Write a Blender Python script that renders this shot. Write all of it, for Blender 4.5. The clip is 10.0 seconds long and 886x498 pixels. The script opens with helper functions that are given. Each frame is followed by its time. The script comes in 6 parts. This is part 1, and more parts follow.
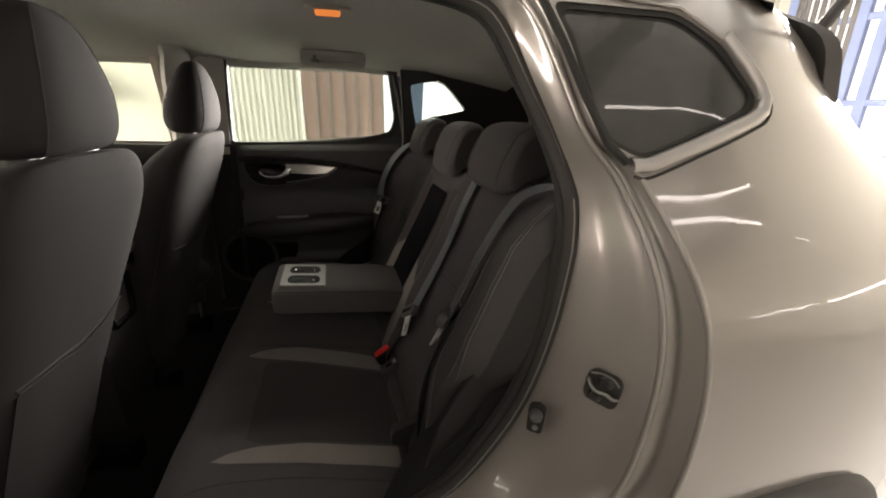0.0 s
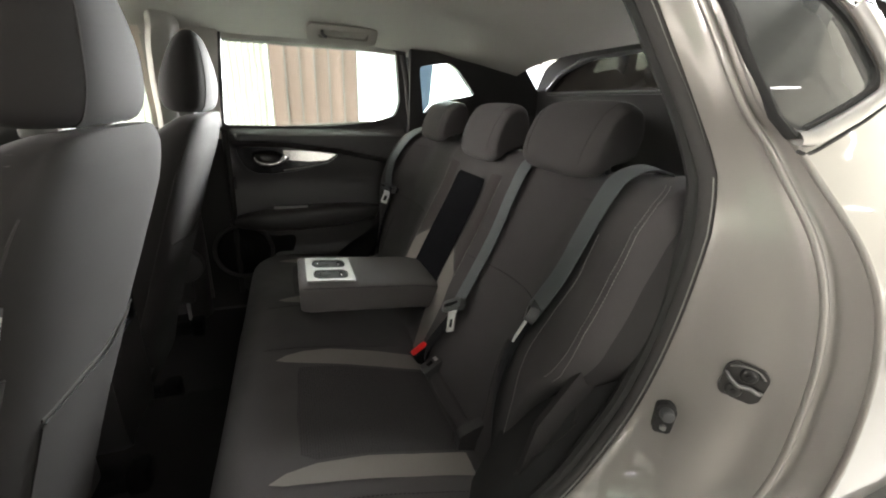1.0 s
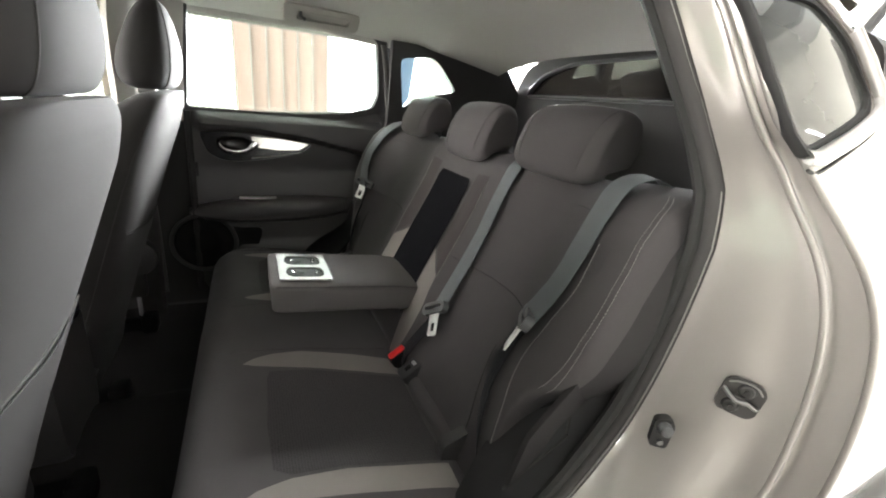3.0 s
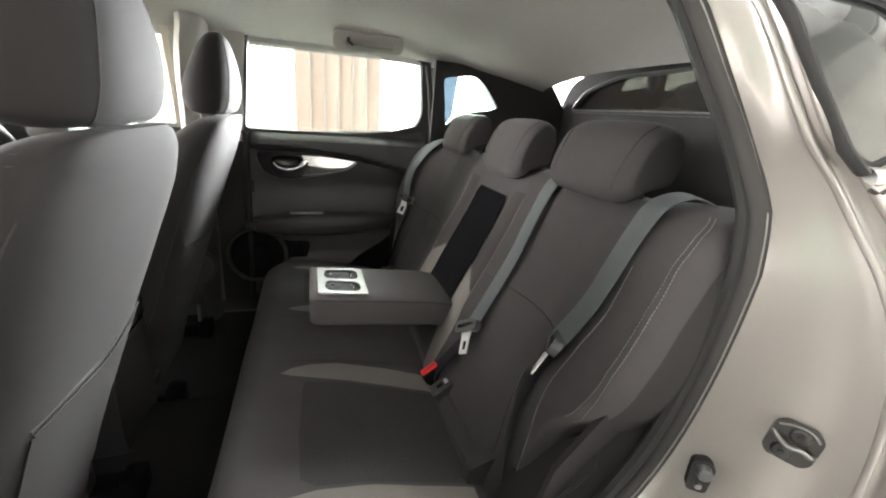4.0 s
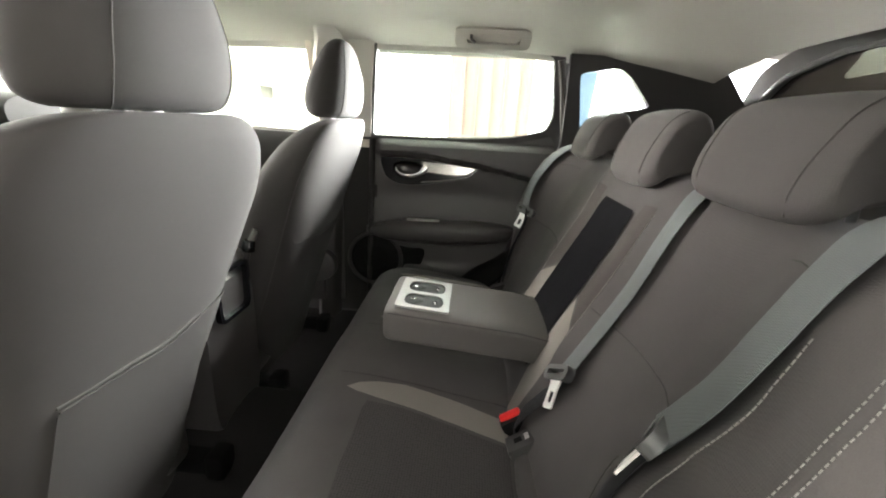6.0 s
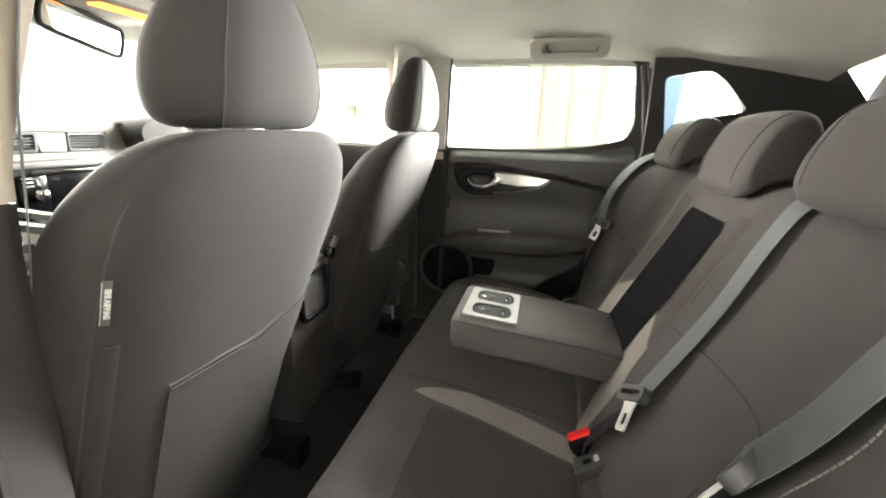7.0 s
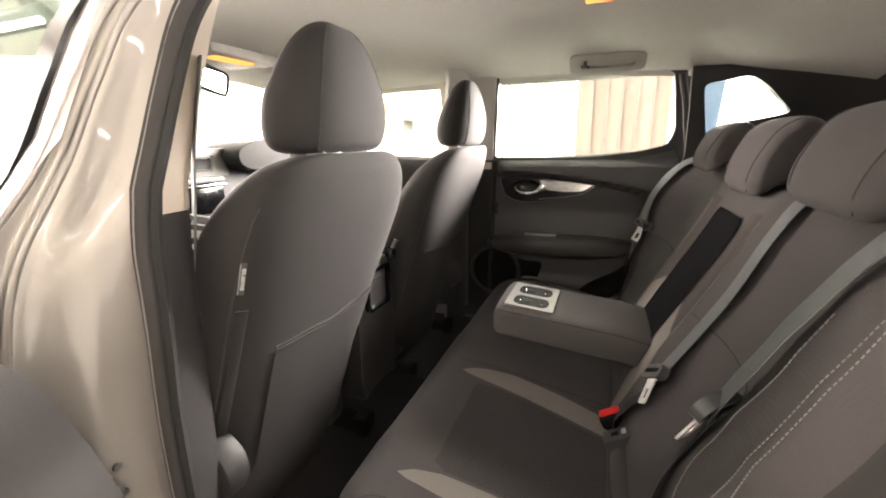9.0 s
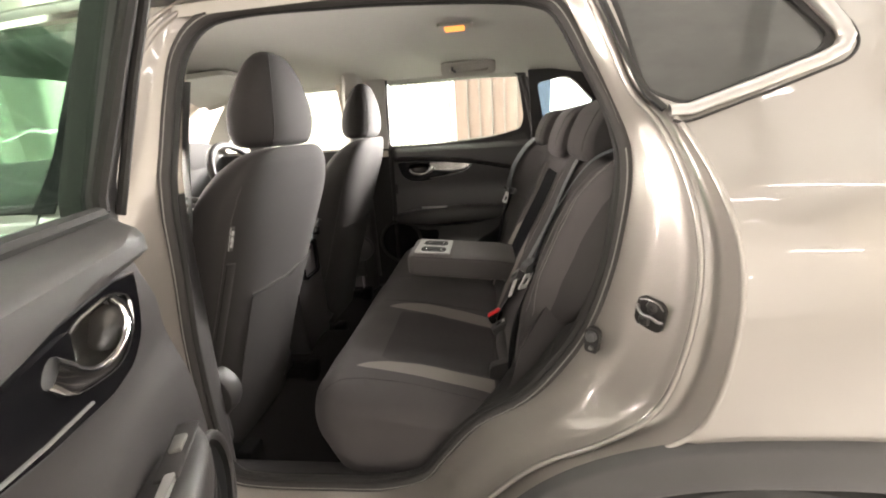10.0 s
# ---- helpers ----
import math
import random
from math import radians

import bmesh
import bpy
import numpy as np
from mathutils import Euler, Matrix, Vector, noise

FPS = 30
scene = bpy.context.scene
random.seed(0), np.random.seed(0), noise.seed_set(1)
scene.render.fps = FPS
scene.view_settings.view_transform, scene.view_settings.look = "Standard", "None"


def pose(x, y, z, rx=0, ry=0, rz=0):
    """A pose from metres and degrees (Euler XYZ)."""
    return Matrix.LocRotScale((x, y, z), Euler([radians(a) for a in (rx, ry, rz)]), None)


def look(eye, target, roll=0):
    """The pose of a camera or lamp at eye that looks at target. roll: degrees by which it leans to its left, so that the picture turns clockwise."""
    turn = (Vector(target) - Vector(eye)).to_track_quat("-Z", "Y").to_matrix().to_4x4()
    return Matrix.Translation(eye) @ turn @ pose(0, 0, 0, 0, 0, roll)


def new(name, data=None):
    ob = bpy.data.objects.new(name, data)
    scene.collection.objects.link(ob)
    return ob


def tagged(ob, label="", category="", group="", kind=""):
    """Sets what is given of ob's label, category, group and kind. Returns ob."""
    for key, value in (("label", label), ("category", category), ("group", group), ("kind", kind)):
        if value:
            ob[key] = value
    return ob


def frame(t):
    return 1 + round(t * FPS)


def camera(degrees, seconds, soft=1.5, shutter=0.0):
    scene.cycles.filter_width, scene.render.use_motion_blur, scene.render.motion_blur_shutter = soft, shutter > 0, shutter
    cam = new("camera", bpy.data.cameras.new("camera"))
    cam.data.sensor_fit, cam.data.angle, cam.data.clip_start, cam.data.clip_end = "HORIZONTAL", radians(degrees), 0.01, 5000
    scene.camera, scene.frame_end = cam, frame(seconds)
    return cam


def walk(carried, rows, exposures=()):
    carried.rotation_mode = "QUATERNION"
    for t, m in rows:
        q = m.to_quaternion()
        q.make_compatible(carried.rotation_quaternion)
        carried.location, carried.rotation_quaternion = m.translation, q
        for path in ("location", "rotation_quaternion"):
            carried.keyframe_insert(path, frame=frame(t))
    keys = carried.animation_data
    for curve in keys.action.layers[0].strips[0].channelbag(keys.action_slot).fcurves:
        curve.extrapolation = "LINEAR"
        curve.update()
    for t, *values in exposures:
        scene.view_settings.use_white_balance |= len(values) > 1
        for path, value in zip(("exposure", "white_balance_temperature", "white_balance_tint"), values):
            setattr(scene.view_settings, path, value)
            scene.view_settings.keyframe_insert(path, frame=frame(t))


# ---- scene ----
from mathutils import geometry

cam = camera(95.0, 10.0, soft=2.0)
EXPOSURE = [(0, -0.25, 7250, 20), (0.5, 0.35, 6950, 18), (1.0, 0.75, 6550, 13), (2.0, 1.35, 6400, 13), (3.5, 1.45, 6400, 14), (4.5, 1.5, 6400, 15), (5.0, 1.55, 6400, 16), (5.5, 1.9, 6500, 12), (7.5, 2.15, 6900, 14), (8.5, 1.95, 7000, 18), (9.0, 1.65, 7250, 22), (9.5, 1.7, 7050, 19), (10.0, 1.35, 7050, 20)]
PATH = [
    (0, (-0.11, -1.181, 1.276), (0.378, 0.653, 0.644), 1.1),
    (0.2, (-0.157, -1.14, 1.267), (0.387, 0.669, 0.613), 1.1),
    (0.5, (-0.226, -1.104, 1.264), (0.391, 0.691, 0.636), 1.8),
    (1, (-0.287, -1.059, 1.242), (0.377, 0.708, 0.58), 2.0),
    (1.5, (-0.303, -1.034, 1.238), (0.392, 0.717, 0.564), 2.9),
    (2, (-0.311, -1.023, 1.239), (0.442, 0.703, 0.565), 4.0),
    (2.2, (-0.321, -1.018, 1.238), (0.47, 0.695, 0.573), 4.8),
    (3.3, (-0.317, -1.007, 1.237), (0.515, 0.685, 0.571), 5.9),
    (3.5, (-0.313, -1.015, 1.24), (0.475, 0.699, 0.577), 5.6),
    (4, (-0.285, -1.016, 1.246), (0.324, 0.785, 0.626), 4.5),
    (4.2, (-0.259, -1.0, 1.237), (0.257, 0.837, 0.637), 4.4),
    (4.5, (-0.202, -0.96, 1.234), (0.171, 0.911, 0.631), 4.8),
    (5, (-0.137, -0.911, 1.221), (0.052, 0.983, 0.607), 4.4),
    (5.5, (-0.128, -0.893, 1.213), (-0.098, 1.008, 0.594), 2.7),
    (5.7, (-0.134, -0.887, 1.21), (-0.152, 1.018, 0.599), 2.9),
    (6.8, (-0.13, -0.899, 1.215), (-0.518, 0.98, 0.647), 2.0),
    (7, (-0.126, -0.898, 1.208), (-0.583, 0.968, 0.652), 1.5),
    (7.5, (-0.114, -0.908, 1.21), (-0.743, 0.911, 0.666), 0.7),
    (8, (-0.107, -0.919, 1.217), (-0.855, 0.861, 0.694), -0.1),
    (8.5, (-0.099, -0.941, 1.217), (-0.879, 0.829, 0.705), -0.4),
    (9, (-0.065, -1.029, 1.221), (-0.783, 0.766, 0.708), -0.9),
    (9.2, (-0.052, -1.09, 1.225), (-0.697, 0.731, 0.706), -1.2),
    (9.5, (-0.042, -1.221, 1.217), (-0.544, 0.64, 0.686), -2.5),
    (9.7, (-0.033, -1.299, 1.215), (-0.443, 0.571, 0.638), -3.5),
    (10, (-0.014, -1.382, 1.218), (-0.257, 0.521, 0.652), -4.0),
]
walk(cam, [(t, look(eye, target, roll)) for t, eye, target, roll in PATH], EXPOSURE)

# ---- camera exposure rows, world, light ----
world = bpy.data.worlds.new("world")
scene.world = world
world.use_nodes = True
_nt = world.node_tree
_sky = _nt.nodes.new("ShaderNodeTexSky")
_sky.sky_type = "NISHITA"
_sky.sun_disc = False
_sky.sun_elevation, _sky.sun_rotation = radians(35), radians(60)
_nt.links.new(_sky.outputs[0], _nt.nodes["Background"].inputs[0])
_nt.nodes["Background"].inputs[1].default_value = 0.12


def area_lamp(name, eye, target, sx, sy, power, colour):
    lamp = bpy.data.lights.new(name, "AREA")
    lamp.shape, lamp.size, lamp.size_y, lamp.energy, lamp.color = "RECTANGLE", sx, sy, power, colour
    ob = new(name, lamp)
    ob.matrix_world = look(eye, target)
    return ob


# daylight standing in the big workshop openings; the front lamp is added fill
area_lamp("daylight_rear", (6.2, 2.6, 2.0), (0, 1.2, 1.2), 2.6, 3.0, 700, (0.93, 0.97, 1.0))
area_lamp("daylight_side", (1.8, 3.95, 1.9), (0.6, 0, 1.2), 2.4, 2.6, 1650, (0.97, 1.0, 0.97))
area_lamp("front_fill_light", (-6.7, 1.0, 2.2), (0, 0.4, 1.2), 5.5, 3.0, 1450, (1.0, 0.98, 0.92))


# ---- materials ----
def material(name, base, rough=0.6, metal=0.0, var=0.12, scale=40.0, bump=0.05, fine=400.0, coat=0.0, sheen=0.0, tint=None, spec=0.5):
    """A principled surface with colour variation at two scales and fine relief."""
    m = bpy.data.materials.new(name)
    m.use_nodes = True
    t = m.node_tree
    p = t.nodes["Principled BSDF"]
    p.inputs["Roughness"].default_value, p.inputs["Metallic"].default_value = rough, metal
    p.inputs["Coat Weight"].default_value, p.inputs["Sheen Weight"].default_value = coat, sheen
    p.inputs["Specular IOR Level"].default_value = spec
    p.inputs["Coat Roughness"].default_value = 0.04
    co = t.nodes.new("ShaderNodeTexCoord")
    big, small = t.nodes.new("ShaderNodeTexNoise"), t.nodes.new("ShaderNodeTexNoise")
    big.inputs["Scale"].default_value, small.inputs["Scale"].default_value = scale * 0.15, fine
    big.inputs["Detail"].default_value, small.inputs["Detail"].default_value = 5, 3
    ramp = t.nodes.new("ShaderNodeMix")
    ramp.data_type = "RGBA"
    other = tint or tuple(c * (1 - 2.2 * var) for c in base)
    ramp.inputs["A"].default_value, ramp.inputs["B"].default_value = (*base, 1), (*other, 1)
    mixer = t.nodes.new("ShaderNodeMath")
    mixer.operation = "MULTIPLY_ADD"
    t.links.new(co.outputs["Object"], big.inputs["Vector"])
    t.links.new(co.outputs["Object"], small.inputs["Vector"])
    t.links.new(small.outputs["Fac"], mixer.inputs[0])
    mixer.inputs[1].default_value = 0.5
    sub = t.nodes.new("ShaderNodeMath")
    sub.operation = "MULTIPLY"
    sub.inputs[1].default_value = 0.5
    t.links.new(big.outputs["Fac"], sub.inputs[0])
    t.links.new(sub.outputs[0], mixer.inputs[2])
    t.links.new(mixer.outputs[0], ramp.inputs["Factor"])
    t.links.new(ramp.outputs["Result"], p.inputs["Base Color"])
    if bump:
        b = t.nodes.new("ShaderNodeBump")
        b.inputs["Strength"].default_value, b.inputs["Distance"].default_value = bump, 0.002
        t.links.new(small.outputs["Fac"], b.inputs["Height"])
        t.links.new(b.outputs[0], p.inputs["Normal"])
    return m


def woven(name, base, cell=0.004, depth=0.35, rough=0.9, tone=0.0):
    """A knitted fabric: a diamond weave in relief and in tone."""
    m = material(name, base, rough, var=0.17, scale=60, bump=0, fine=900, sheen=0.03, spec=0.15)
    t = m.node_tree
    p = t.nodes["Principled BSDF"]
    co = t.nodes.new("ShaderNodeTexCoord")
    vor = t.nodes.new("ShaderNodeTexVoronoi")
    vor.voronoi_dimensions = "2D" if tone else "3D"
    vor.inputs["Scale"].default_value = 1 / cell
    vor.inputs["Randomness"].default_value = 0.25
    t.links.new(co.outputs["Object"], vor.inputs["Vector"])
    b = t.nodes.new("ShaderNodeBump")
    b.inputs["Strength"].default_value, b.inputs["Distance"].default_value = depth, 0.001 if cell < 0.004 else 0.0013
    t.links.new(vor.outputs["Distance"], b.inputs["Height"])
    t.links.new(b.outputs[0], p.inputs["Normal"])
    if tone:
        shade, rng = t.nodes.new("ShaderNodeMix"), t.nodes.new("ShaderNodeMapRange")
        shade.data_type, shade.blend_type = "RGBA", "MULTIPLY"
        rng.inputs["From Min"].default_value, rng.inputs["From Max"].default_value = 0.30, 0.62
        rng.inputs["To Min"].default_value, rng.inputs["To Max"].default_value = 0.0, tone
        t.links.new(vor.outputs["Distance"], rng.inputs["Value"])
        t.links.new(rng.outputs[0], shade.inputs["Factor"])
        t.links.new(p.inputs["Base Color"].links[0].from_socket, shade.inputs["A"])
        shade.inputs["B"].default_value = (0.12, 0.12, 0.12, 1)
        t.links.new(shade.outputs["Result"], p.inputs["Base Color"])
    return m


def glowing(name, colour, strength):
    m = bpy.data.materials.new(name)
    m.use_nodes = True
    t = m.node_tree
    t.nodes.remove(t.nodes["Principled BSDF"])
    e = t.nodes.new("ShaderNodeEmission")
    e.inputs[0].default_value, e.inputs[1].default_value = (*colour, 1), strength
    t.links.new(e.outputs[0], t.nodes["Material Output"].inputs[0])
    return m


def glass(name, tint, clear=0.9):
    """Thin car glass: clear tinted pane with a mirror-like skin."""
    m = bpy.data.materials.new(name)
    m.use_nodes = True
    t = m.node_tree
    t.nodes.remove(t.nodes["Principled BSDF"])
    see, shine, mix = t.nodes.new("ShaderNodeBsdfTransparent"), t.nodes.new("ShaderNodeBsdfGlossy"), t.nodes.new("ShaderNodeMixShader")
    facing, curve, fres = t.nodes.new("ShaderNodeLayerWeight"), t.nodes.new("ShaderNodeMath"), t.nodes.new("ShaderNodeMath")
    curve.operation, fres.operation = "POWER", "MULTIPLY_ADD"
    facing.inputs[0].default_value, curve.inputs[1].default_value = 0.5, 5.0
    fres.inputs[1].default_value, fres.inputs[2].default_value = 0.85, 0.045
    t.links.new(facing.outputs["Facing"], curve.inputs[0])
    t.links.new(curve.outputs[0], fres.inputs[0])
    see.inputs[0].default_value = (*(c * clear for c in tint), 1)
    shine.inputs["Roughness"].default_value = 0.01
    t.links.new(fres.outputs[0], mix.inputs[0])
    t.links.new(see.outputs[0], mix.inputs[1])
    t.links.new(shine.outputs[0], mix.inputs[2])
    t.links.new(mix.outputs[0], t.nodes["Material Output"].inputs[0])
    return m


def veiled_glass(name, tint, veil, share):
    """Tinted glass; a diffuse veil in its colour stands in for grey reflections."""
    m = glass(name, tint, 1.0)
    t = m.node_tree
    mix = [n for n in t.nodes if n.type == "MIX_SHADER"][0]
    see = [n for n in t.nodes if n.type == "BSDF_TRANSPARENT"][0]
    film, both, mottle = t.nodes.new("ShaderNodeBsdfDiffuse"), t.nodes.new("ShaderNodeMixShader"), t.nodes.new("ShaderNodeTexNoise")
    film.inputs[0].default_value = (*veil, 1)
    mottle.inputs["Scale"].default_value = 6.0
    ramp = t.nodes.new("ShaderNodeMath")
    ramp.operation = "MULTIPLY_ADD"
    ramp.inputs[1].default_value, ramp.inputs[2].default_value = 0.2, share - 0.1
    t.links.new(mottle.outputs["Fac"], ramp.inputs[0])
    t.links.new(ramp.outputs[0], both.inputs[0])
    t.links.new(see.outputs[0], both.inputs[1])
    t.links.new(film.outputs[0], both.inputs[2])
    t.links.new(both.outputs[0], mix.inputs[1])
    return m


FABRIC = woven("seat_fabric", (0.070, 0.0635, 0.0635), 0.0022, 0.25)
FABRIC_BACK = material("seat_back_cloth", (0.029, 0.0263, 0.026), 0.85, var=0.14, scale=30, bump=0.14, fine=1400, sheen=0.03, spec=0.15)
ARMREST_CLOTH = material("armrest_cloth", (0.072, 0.066, 0.064), 0.85, var=0.08, bump=0.15, fine=1400, sheen=0.03, spec=0.15)
FABRIC_INSERT = woven("seat_insert_mesh", (0.056, 0.051, 0.051), 0.0048, 0.6, 0.9, 0.4)
FABRIC_LIGHT = woven("seat_light_stripe", (0.2, 0.18, 0.165), 0.002, 0.25)
FABRIC_PANEL = material("seat_black_panel", (0.0055, 0.0055, 0.0065), 0.95, bump=0.05, fine=900, spec=0.06)
# seat cloth darkened: shade on the bolster's side is in the colour
FABRIC_SHADED = material("bolster_side_shade", (0.037, 0.034, 0.034), 0.9, bump=0.06, fine=900, spec=0.14)
THREAD = material("thread", (0.185, 0.175, 0.165), 0.8, bump=0)
SEAM = material("seam_groove", (0.03, 0.028, 0.026), 0.95, bump=0)
WEBBING = woven("belt_webbing", (0.112, 0.119, 0.123), 0.0016, 0.5, 0.55)
# darker copy of the webbing; its colour carries the lower belt's shade
WEBBING_DARK = woven("darkened_webbing", (0.015, 0.0155, 0.018), 0.0016, 0.5, 0.6)
PLASTIC = material("dark_plastic", (0.027, 0.0248, 0.0247), 0.55, var=0.06, bump=0.25, fine=900)
SIDE_COVER = material("side_cover_plastic", (0.021, 0.0198, 0.0198), 0.6, var=0.06, bump=0.25, fine=900, spec=0.25)
PLASTIC_MID = material("grey_plastic", (0.06, 0.06, 0.06), 0.45, var=0.06, bump=0.15, fine=900)
TRIM_SOFT = material("soft_door_trim", (0.040, 0.037, 0.0365), 0.42, var=0.05, bump=0.3, fine=1100)
MOULDING = material("satin_chrome", (0.62, 0.61, 0.59), 0.3, 0.85, var=0.03, bump=0)
WINDOW_CHROME = material("window_moulding_chrome", (0.36, 0.345, 0.33), 0.28, 0.85, var=0.03, bump=0)
FABRIC_BROWN = woven("seat_brown_stripe", (0.054, 0.046, 0.0445), 0.002, 0.25)
CUP_BLACK = material("matt_black", (0.005, 0.005, 0.005), 0.7, bump=0, spec=0.12)
# dash plastic made paler: light from the windscreen is in the colour
DASH_LIT = material("lit_dash_cover", (0.18, 0.172, 0.158), 0.6, var=0.05, bump=0.2, fine=700)
PIANO = material("piano_black", (0.005, 0.005, 0.006), 0.16, bump=0, coat=0.1, spec=0.3)
SILVER = material("silver_trim", (0.16, 0.155, 0.147), 0.5, 0.3, var=0.04, bump=0.02)
TONGUE = material("brushed_tongue_steel", (0.85, 0.84, 0.82), 0.38, 0.55, var=0.04, bump=0.02)
STRIP_CHROME = material("polished_strip", (0.66, 0.65, 0.63), 0.14, 0.9, var=0.03, bump=0)
DISH = material("handle_hollow", (0.022, 0.020, 0.018), 0.22, var=0.05, bump=0)
CHROME = material("chrome", (0.88, 0.88, 0.88), 0.10, 1.0, var=0.03, bump=0)
STEEL = material("steel_plate", (0.3, 0.29, 0.28), 0.35, 0.9, var=0.2, bump=0.05)
STRIKER_STEEL = material("dark_striker_steel", (0.034, 0.032, 0.03), 0.3, 0.4, var=0.2, bump=0.05)
PAINT = material("champagne_paint", (0.235, 0.215, 0.196), 0.34, 0.4, var=0.03, scale=8, bump=0.015, fine=2500, coat=1.0)
RUBBER = material("black_rubber", (0.02, 0.019, 0.018), 0.75, var=0.1, bump=0.15, fine=700, spec=0.3)
SEAL_CLOTH = material("door_seal_cloth", (0.048, 0.045, 0.043), 0.9, var=0.1, bump=0.2, fine=900, spec=0.15)
LINER = material("headliner_cloth", (0.39, 0.375, 0.338), 0.95, var=0.05, scale=20, bump=0.2, fine=900)
BEIGE = material("beige_pillar_plastic", (0.5, 0.44, 0.37), 0.7, var=0.03, bump=0.12, fine=900)
CARPET = material("floor_carpet", (0.021, 0.0195, 0.0195), 1.0, var=0.2, bump=0.6, fine=500, spec=0.03)
RED = material("red_plastic", (0.75, 0.02, 0.02), 0.35, var=0.05, bump=0)
ARCH = material("arch_plastic", (0.035, 0.034, 0.033), 0.6, var=0.08, bump=0.2, fine=700)
TYRE = material("tyre_rubber", (0.03, 0.029, 0.028), 0.8, var=0.2, bump=0.2)
ALLOY = material("alloy", (0.45, 0.45, 0.46), 0.3, 0.9, bump=0)
LABEL = material("airbag_label_cloth", (0.06, 0.058, 0.056), 0.8, bump=0)
INK = material("white_print", (0.45, 0.44, 0.43), 0.7, bump=0)
GLASS = glass("clear_car_glass", (0.9, 0.96, 0.92), 0.97)
GLASS_GREEN = glass("green_tinted_glass", (0.66, 0.78, 0.71), 0.96)
TAIL_GLASS = veiled_glass("tailgate_glass", (0.08, 0.075, 0.07), (0.02, 0.018, 0.017), 0.35)
GLASS_DARK = veiled_glass("privacy_glass", (0.05, 0.052, 0.05), (0.10, 0.10, 0.094), 0.55)
BLUE_EDGE = veiled_glass("blue_edge_tint", (0.6, 0.67, 0.76), (0.32, 0.37, 0.43), 0.6)
MIRROR = material("mirror_glass", (0.85, 0.87, 0.88), 0.02, 1.0, var=0.0, bump=0)
WARM = glowing("warm_dome_glow", (1.0, 0.32, 0.08), 0.85)
TUBE = glowing("led_tube_glow", (1.0, 1.0, 0.96), 14.5)
OUTDOOR = glowing("hazy_outdoor_glow", (0.94, 0.98, 1.0), 2.2)
CONCRETE = material("workshop_floor", (0.42, 0.405, 0.38), 0.6, var=0.15, scale=6, bump=0.1, fine=60)
WALL_GREY = material("grey_wall_paint", (0.42, 0.412, 0.39), 0.8, var=0.06, scale=6, bump=0.05, fine=120)
WALL = material("cream_wall_paint", (0.62, 0.60, 0.53), 0.8, var=0.05, scale=6, bump=0.05, fine=120)
CEIL = material("workshop_ceiling_sheet", (0.36, 0.365, 0.35), 0.7, var=0.08, scale=6, bump=0.05, fine=80)
PVC = material("brown_door_panel", (0.19, 0.13, 0.112), 0.35, var=0.15, scale=12, bump=0.03)
CORRUGATED = material("white_corrugated_sheet", (0.50, 0.50, 0.455), 0.5, var=0.05, scale=10, bump=0.03)
# blue paint with the backlight's haze and glare mixed into it
BLUE = material("blue_steel_glare", (0.28, 0.36, 0.6), 0.4, var=0.12, bump=0.04)
BEAM = material("dark_beam_paint", (0.07, 0.075, 0.075), 0.5, var=0.1, bump=0.05)
TIMBER = material("yellow_timber", (0.55, 0.4, 0.18), 0.7, var=0.15, bump=0.1, fine=120)
REDLAMP = material("red_lamp_plastic", (0.4, 0.02, 0.02), 0.15, bump=0, coat=0.6)


# ---- mesh helpers ----
def mesh_of(bm, name, mat, angle=40):
    bmesh.ops.recalc_face_normals(bm, faces=bm.faces)
    me = bpy.data.meshes.new(name)
    bm.to_mesh(me)
    bm.free()
    me.materials.append(mat)
    me.polygons.foreach_set("use_smooth", [True] * len(me.polygons))
    me.set_sharp_from_angle(angle=radians(angle))
    return me


def part(name, bm, mat, parent, label="", angle=40):
    """Links a bmesh as one mesh object under a thing or a part. Its points are in the world's metres."""
    ob = new(name, mesh_of(bm, name, mat, angle))
    if parent is not None:
        ob.parent = parent
        ob.matrix_parent_inverse = parent.matrix_world.inverted()
    return tagged(ob, label)


def thing(name, at, label, category, group="", kind=""):
    ob = new(name)
    ob.empty_display_size = 0.05
    ob.matrix_world = Matrix.Translation(at)
    return tagged(ob, label, category, group, kind)


def structure(name, bm, mat, label, category, angle=40):
    return tagged(part(name, bm, mat, None, "", angle), label, category, "", "structure")


def rings(bm, loops, closed=True, cap=True):
    """Skins rows of points of equal length."""
    vs = [[bm.verts.new(p) for p in loop] for loop in loops]
    n = len(vs[0])
    for a, b in zip(vs, vs[1:]):
        for i in range(n if closed else n - 1):
            j = (i + 1) % n
            bm.faces.new((a[i], a[j], b[j], b[i]))
    if cap and closed:
        bm.faces.new(list(reversed(vs[0])))
        bm.faces.new(vs[-1])
    return vs


def spline(points, n, closed=False):
    """Catmull-Rom through points, n samples."""
    P = [Vector(p) for p in points]
    k = len(P)
    out = []
    spans = k if closed else k - 1
    for i in range(n):
        u = spans * i / (n if closed else n - 1)
        a = min(int(u), spans - 1)
        f = u - a
        idx = [(a - 1) % k, a % k, (a + 1) % k, (a + 2) % k] if closed else [max(a - 1, 0), a, min(a + 1, k - 1), min(a + 2, k - 1)]
        p0, p1, p2, p3 = (P[j] for j in idx)
        out.append(0.5 * (2 * p1 + (p2 - p0) * f + (2 * p0 - 5 * p1 + 4 * p2 - p3) * f * f + (3 * p1 - p0 - 3 * p2 + p3) * f**3))
    return out


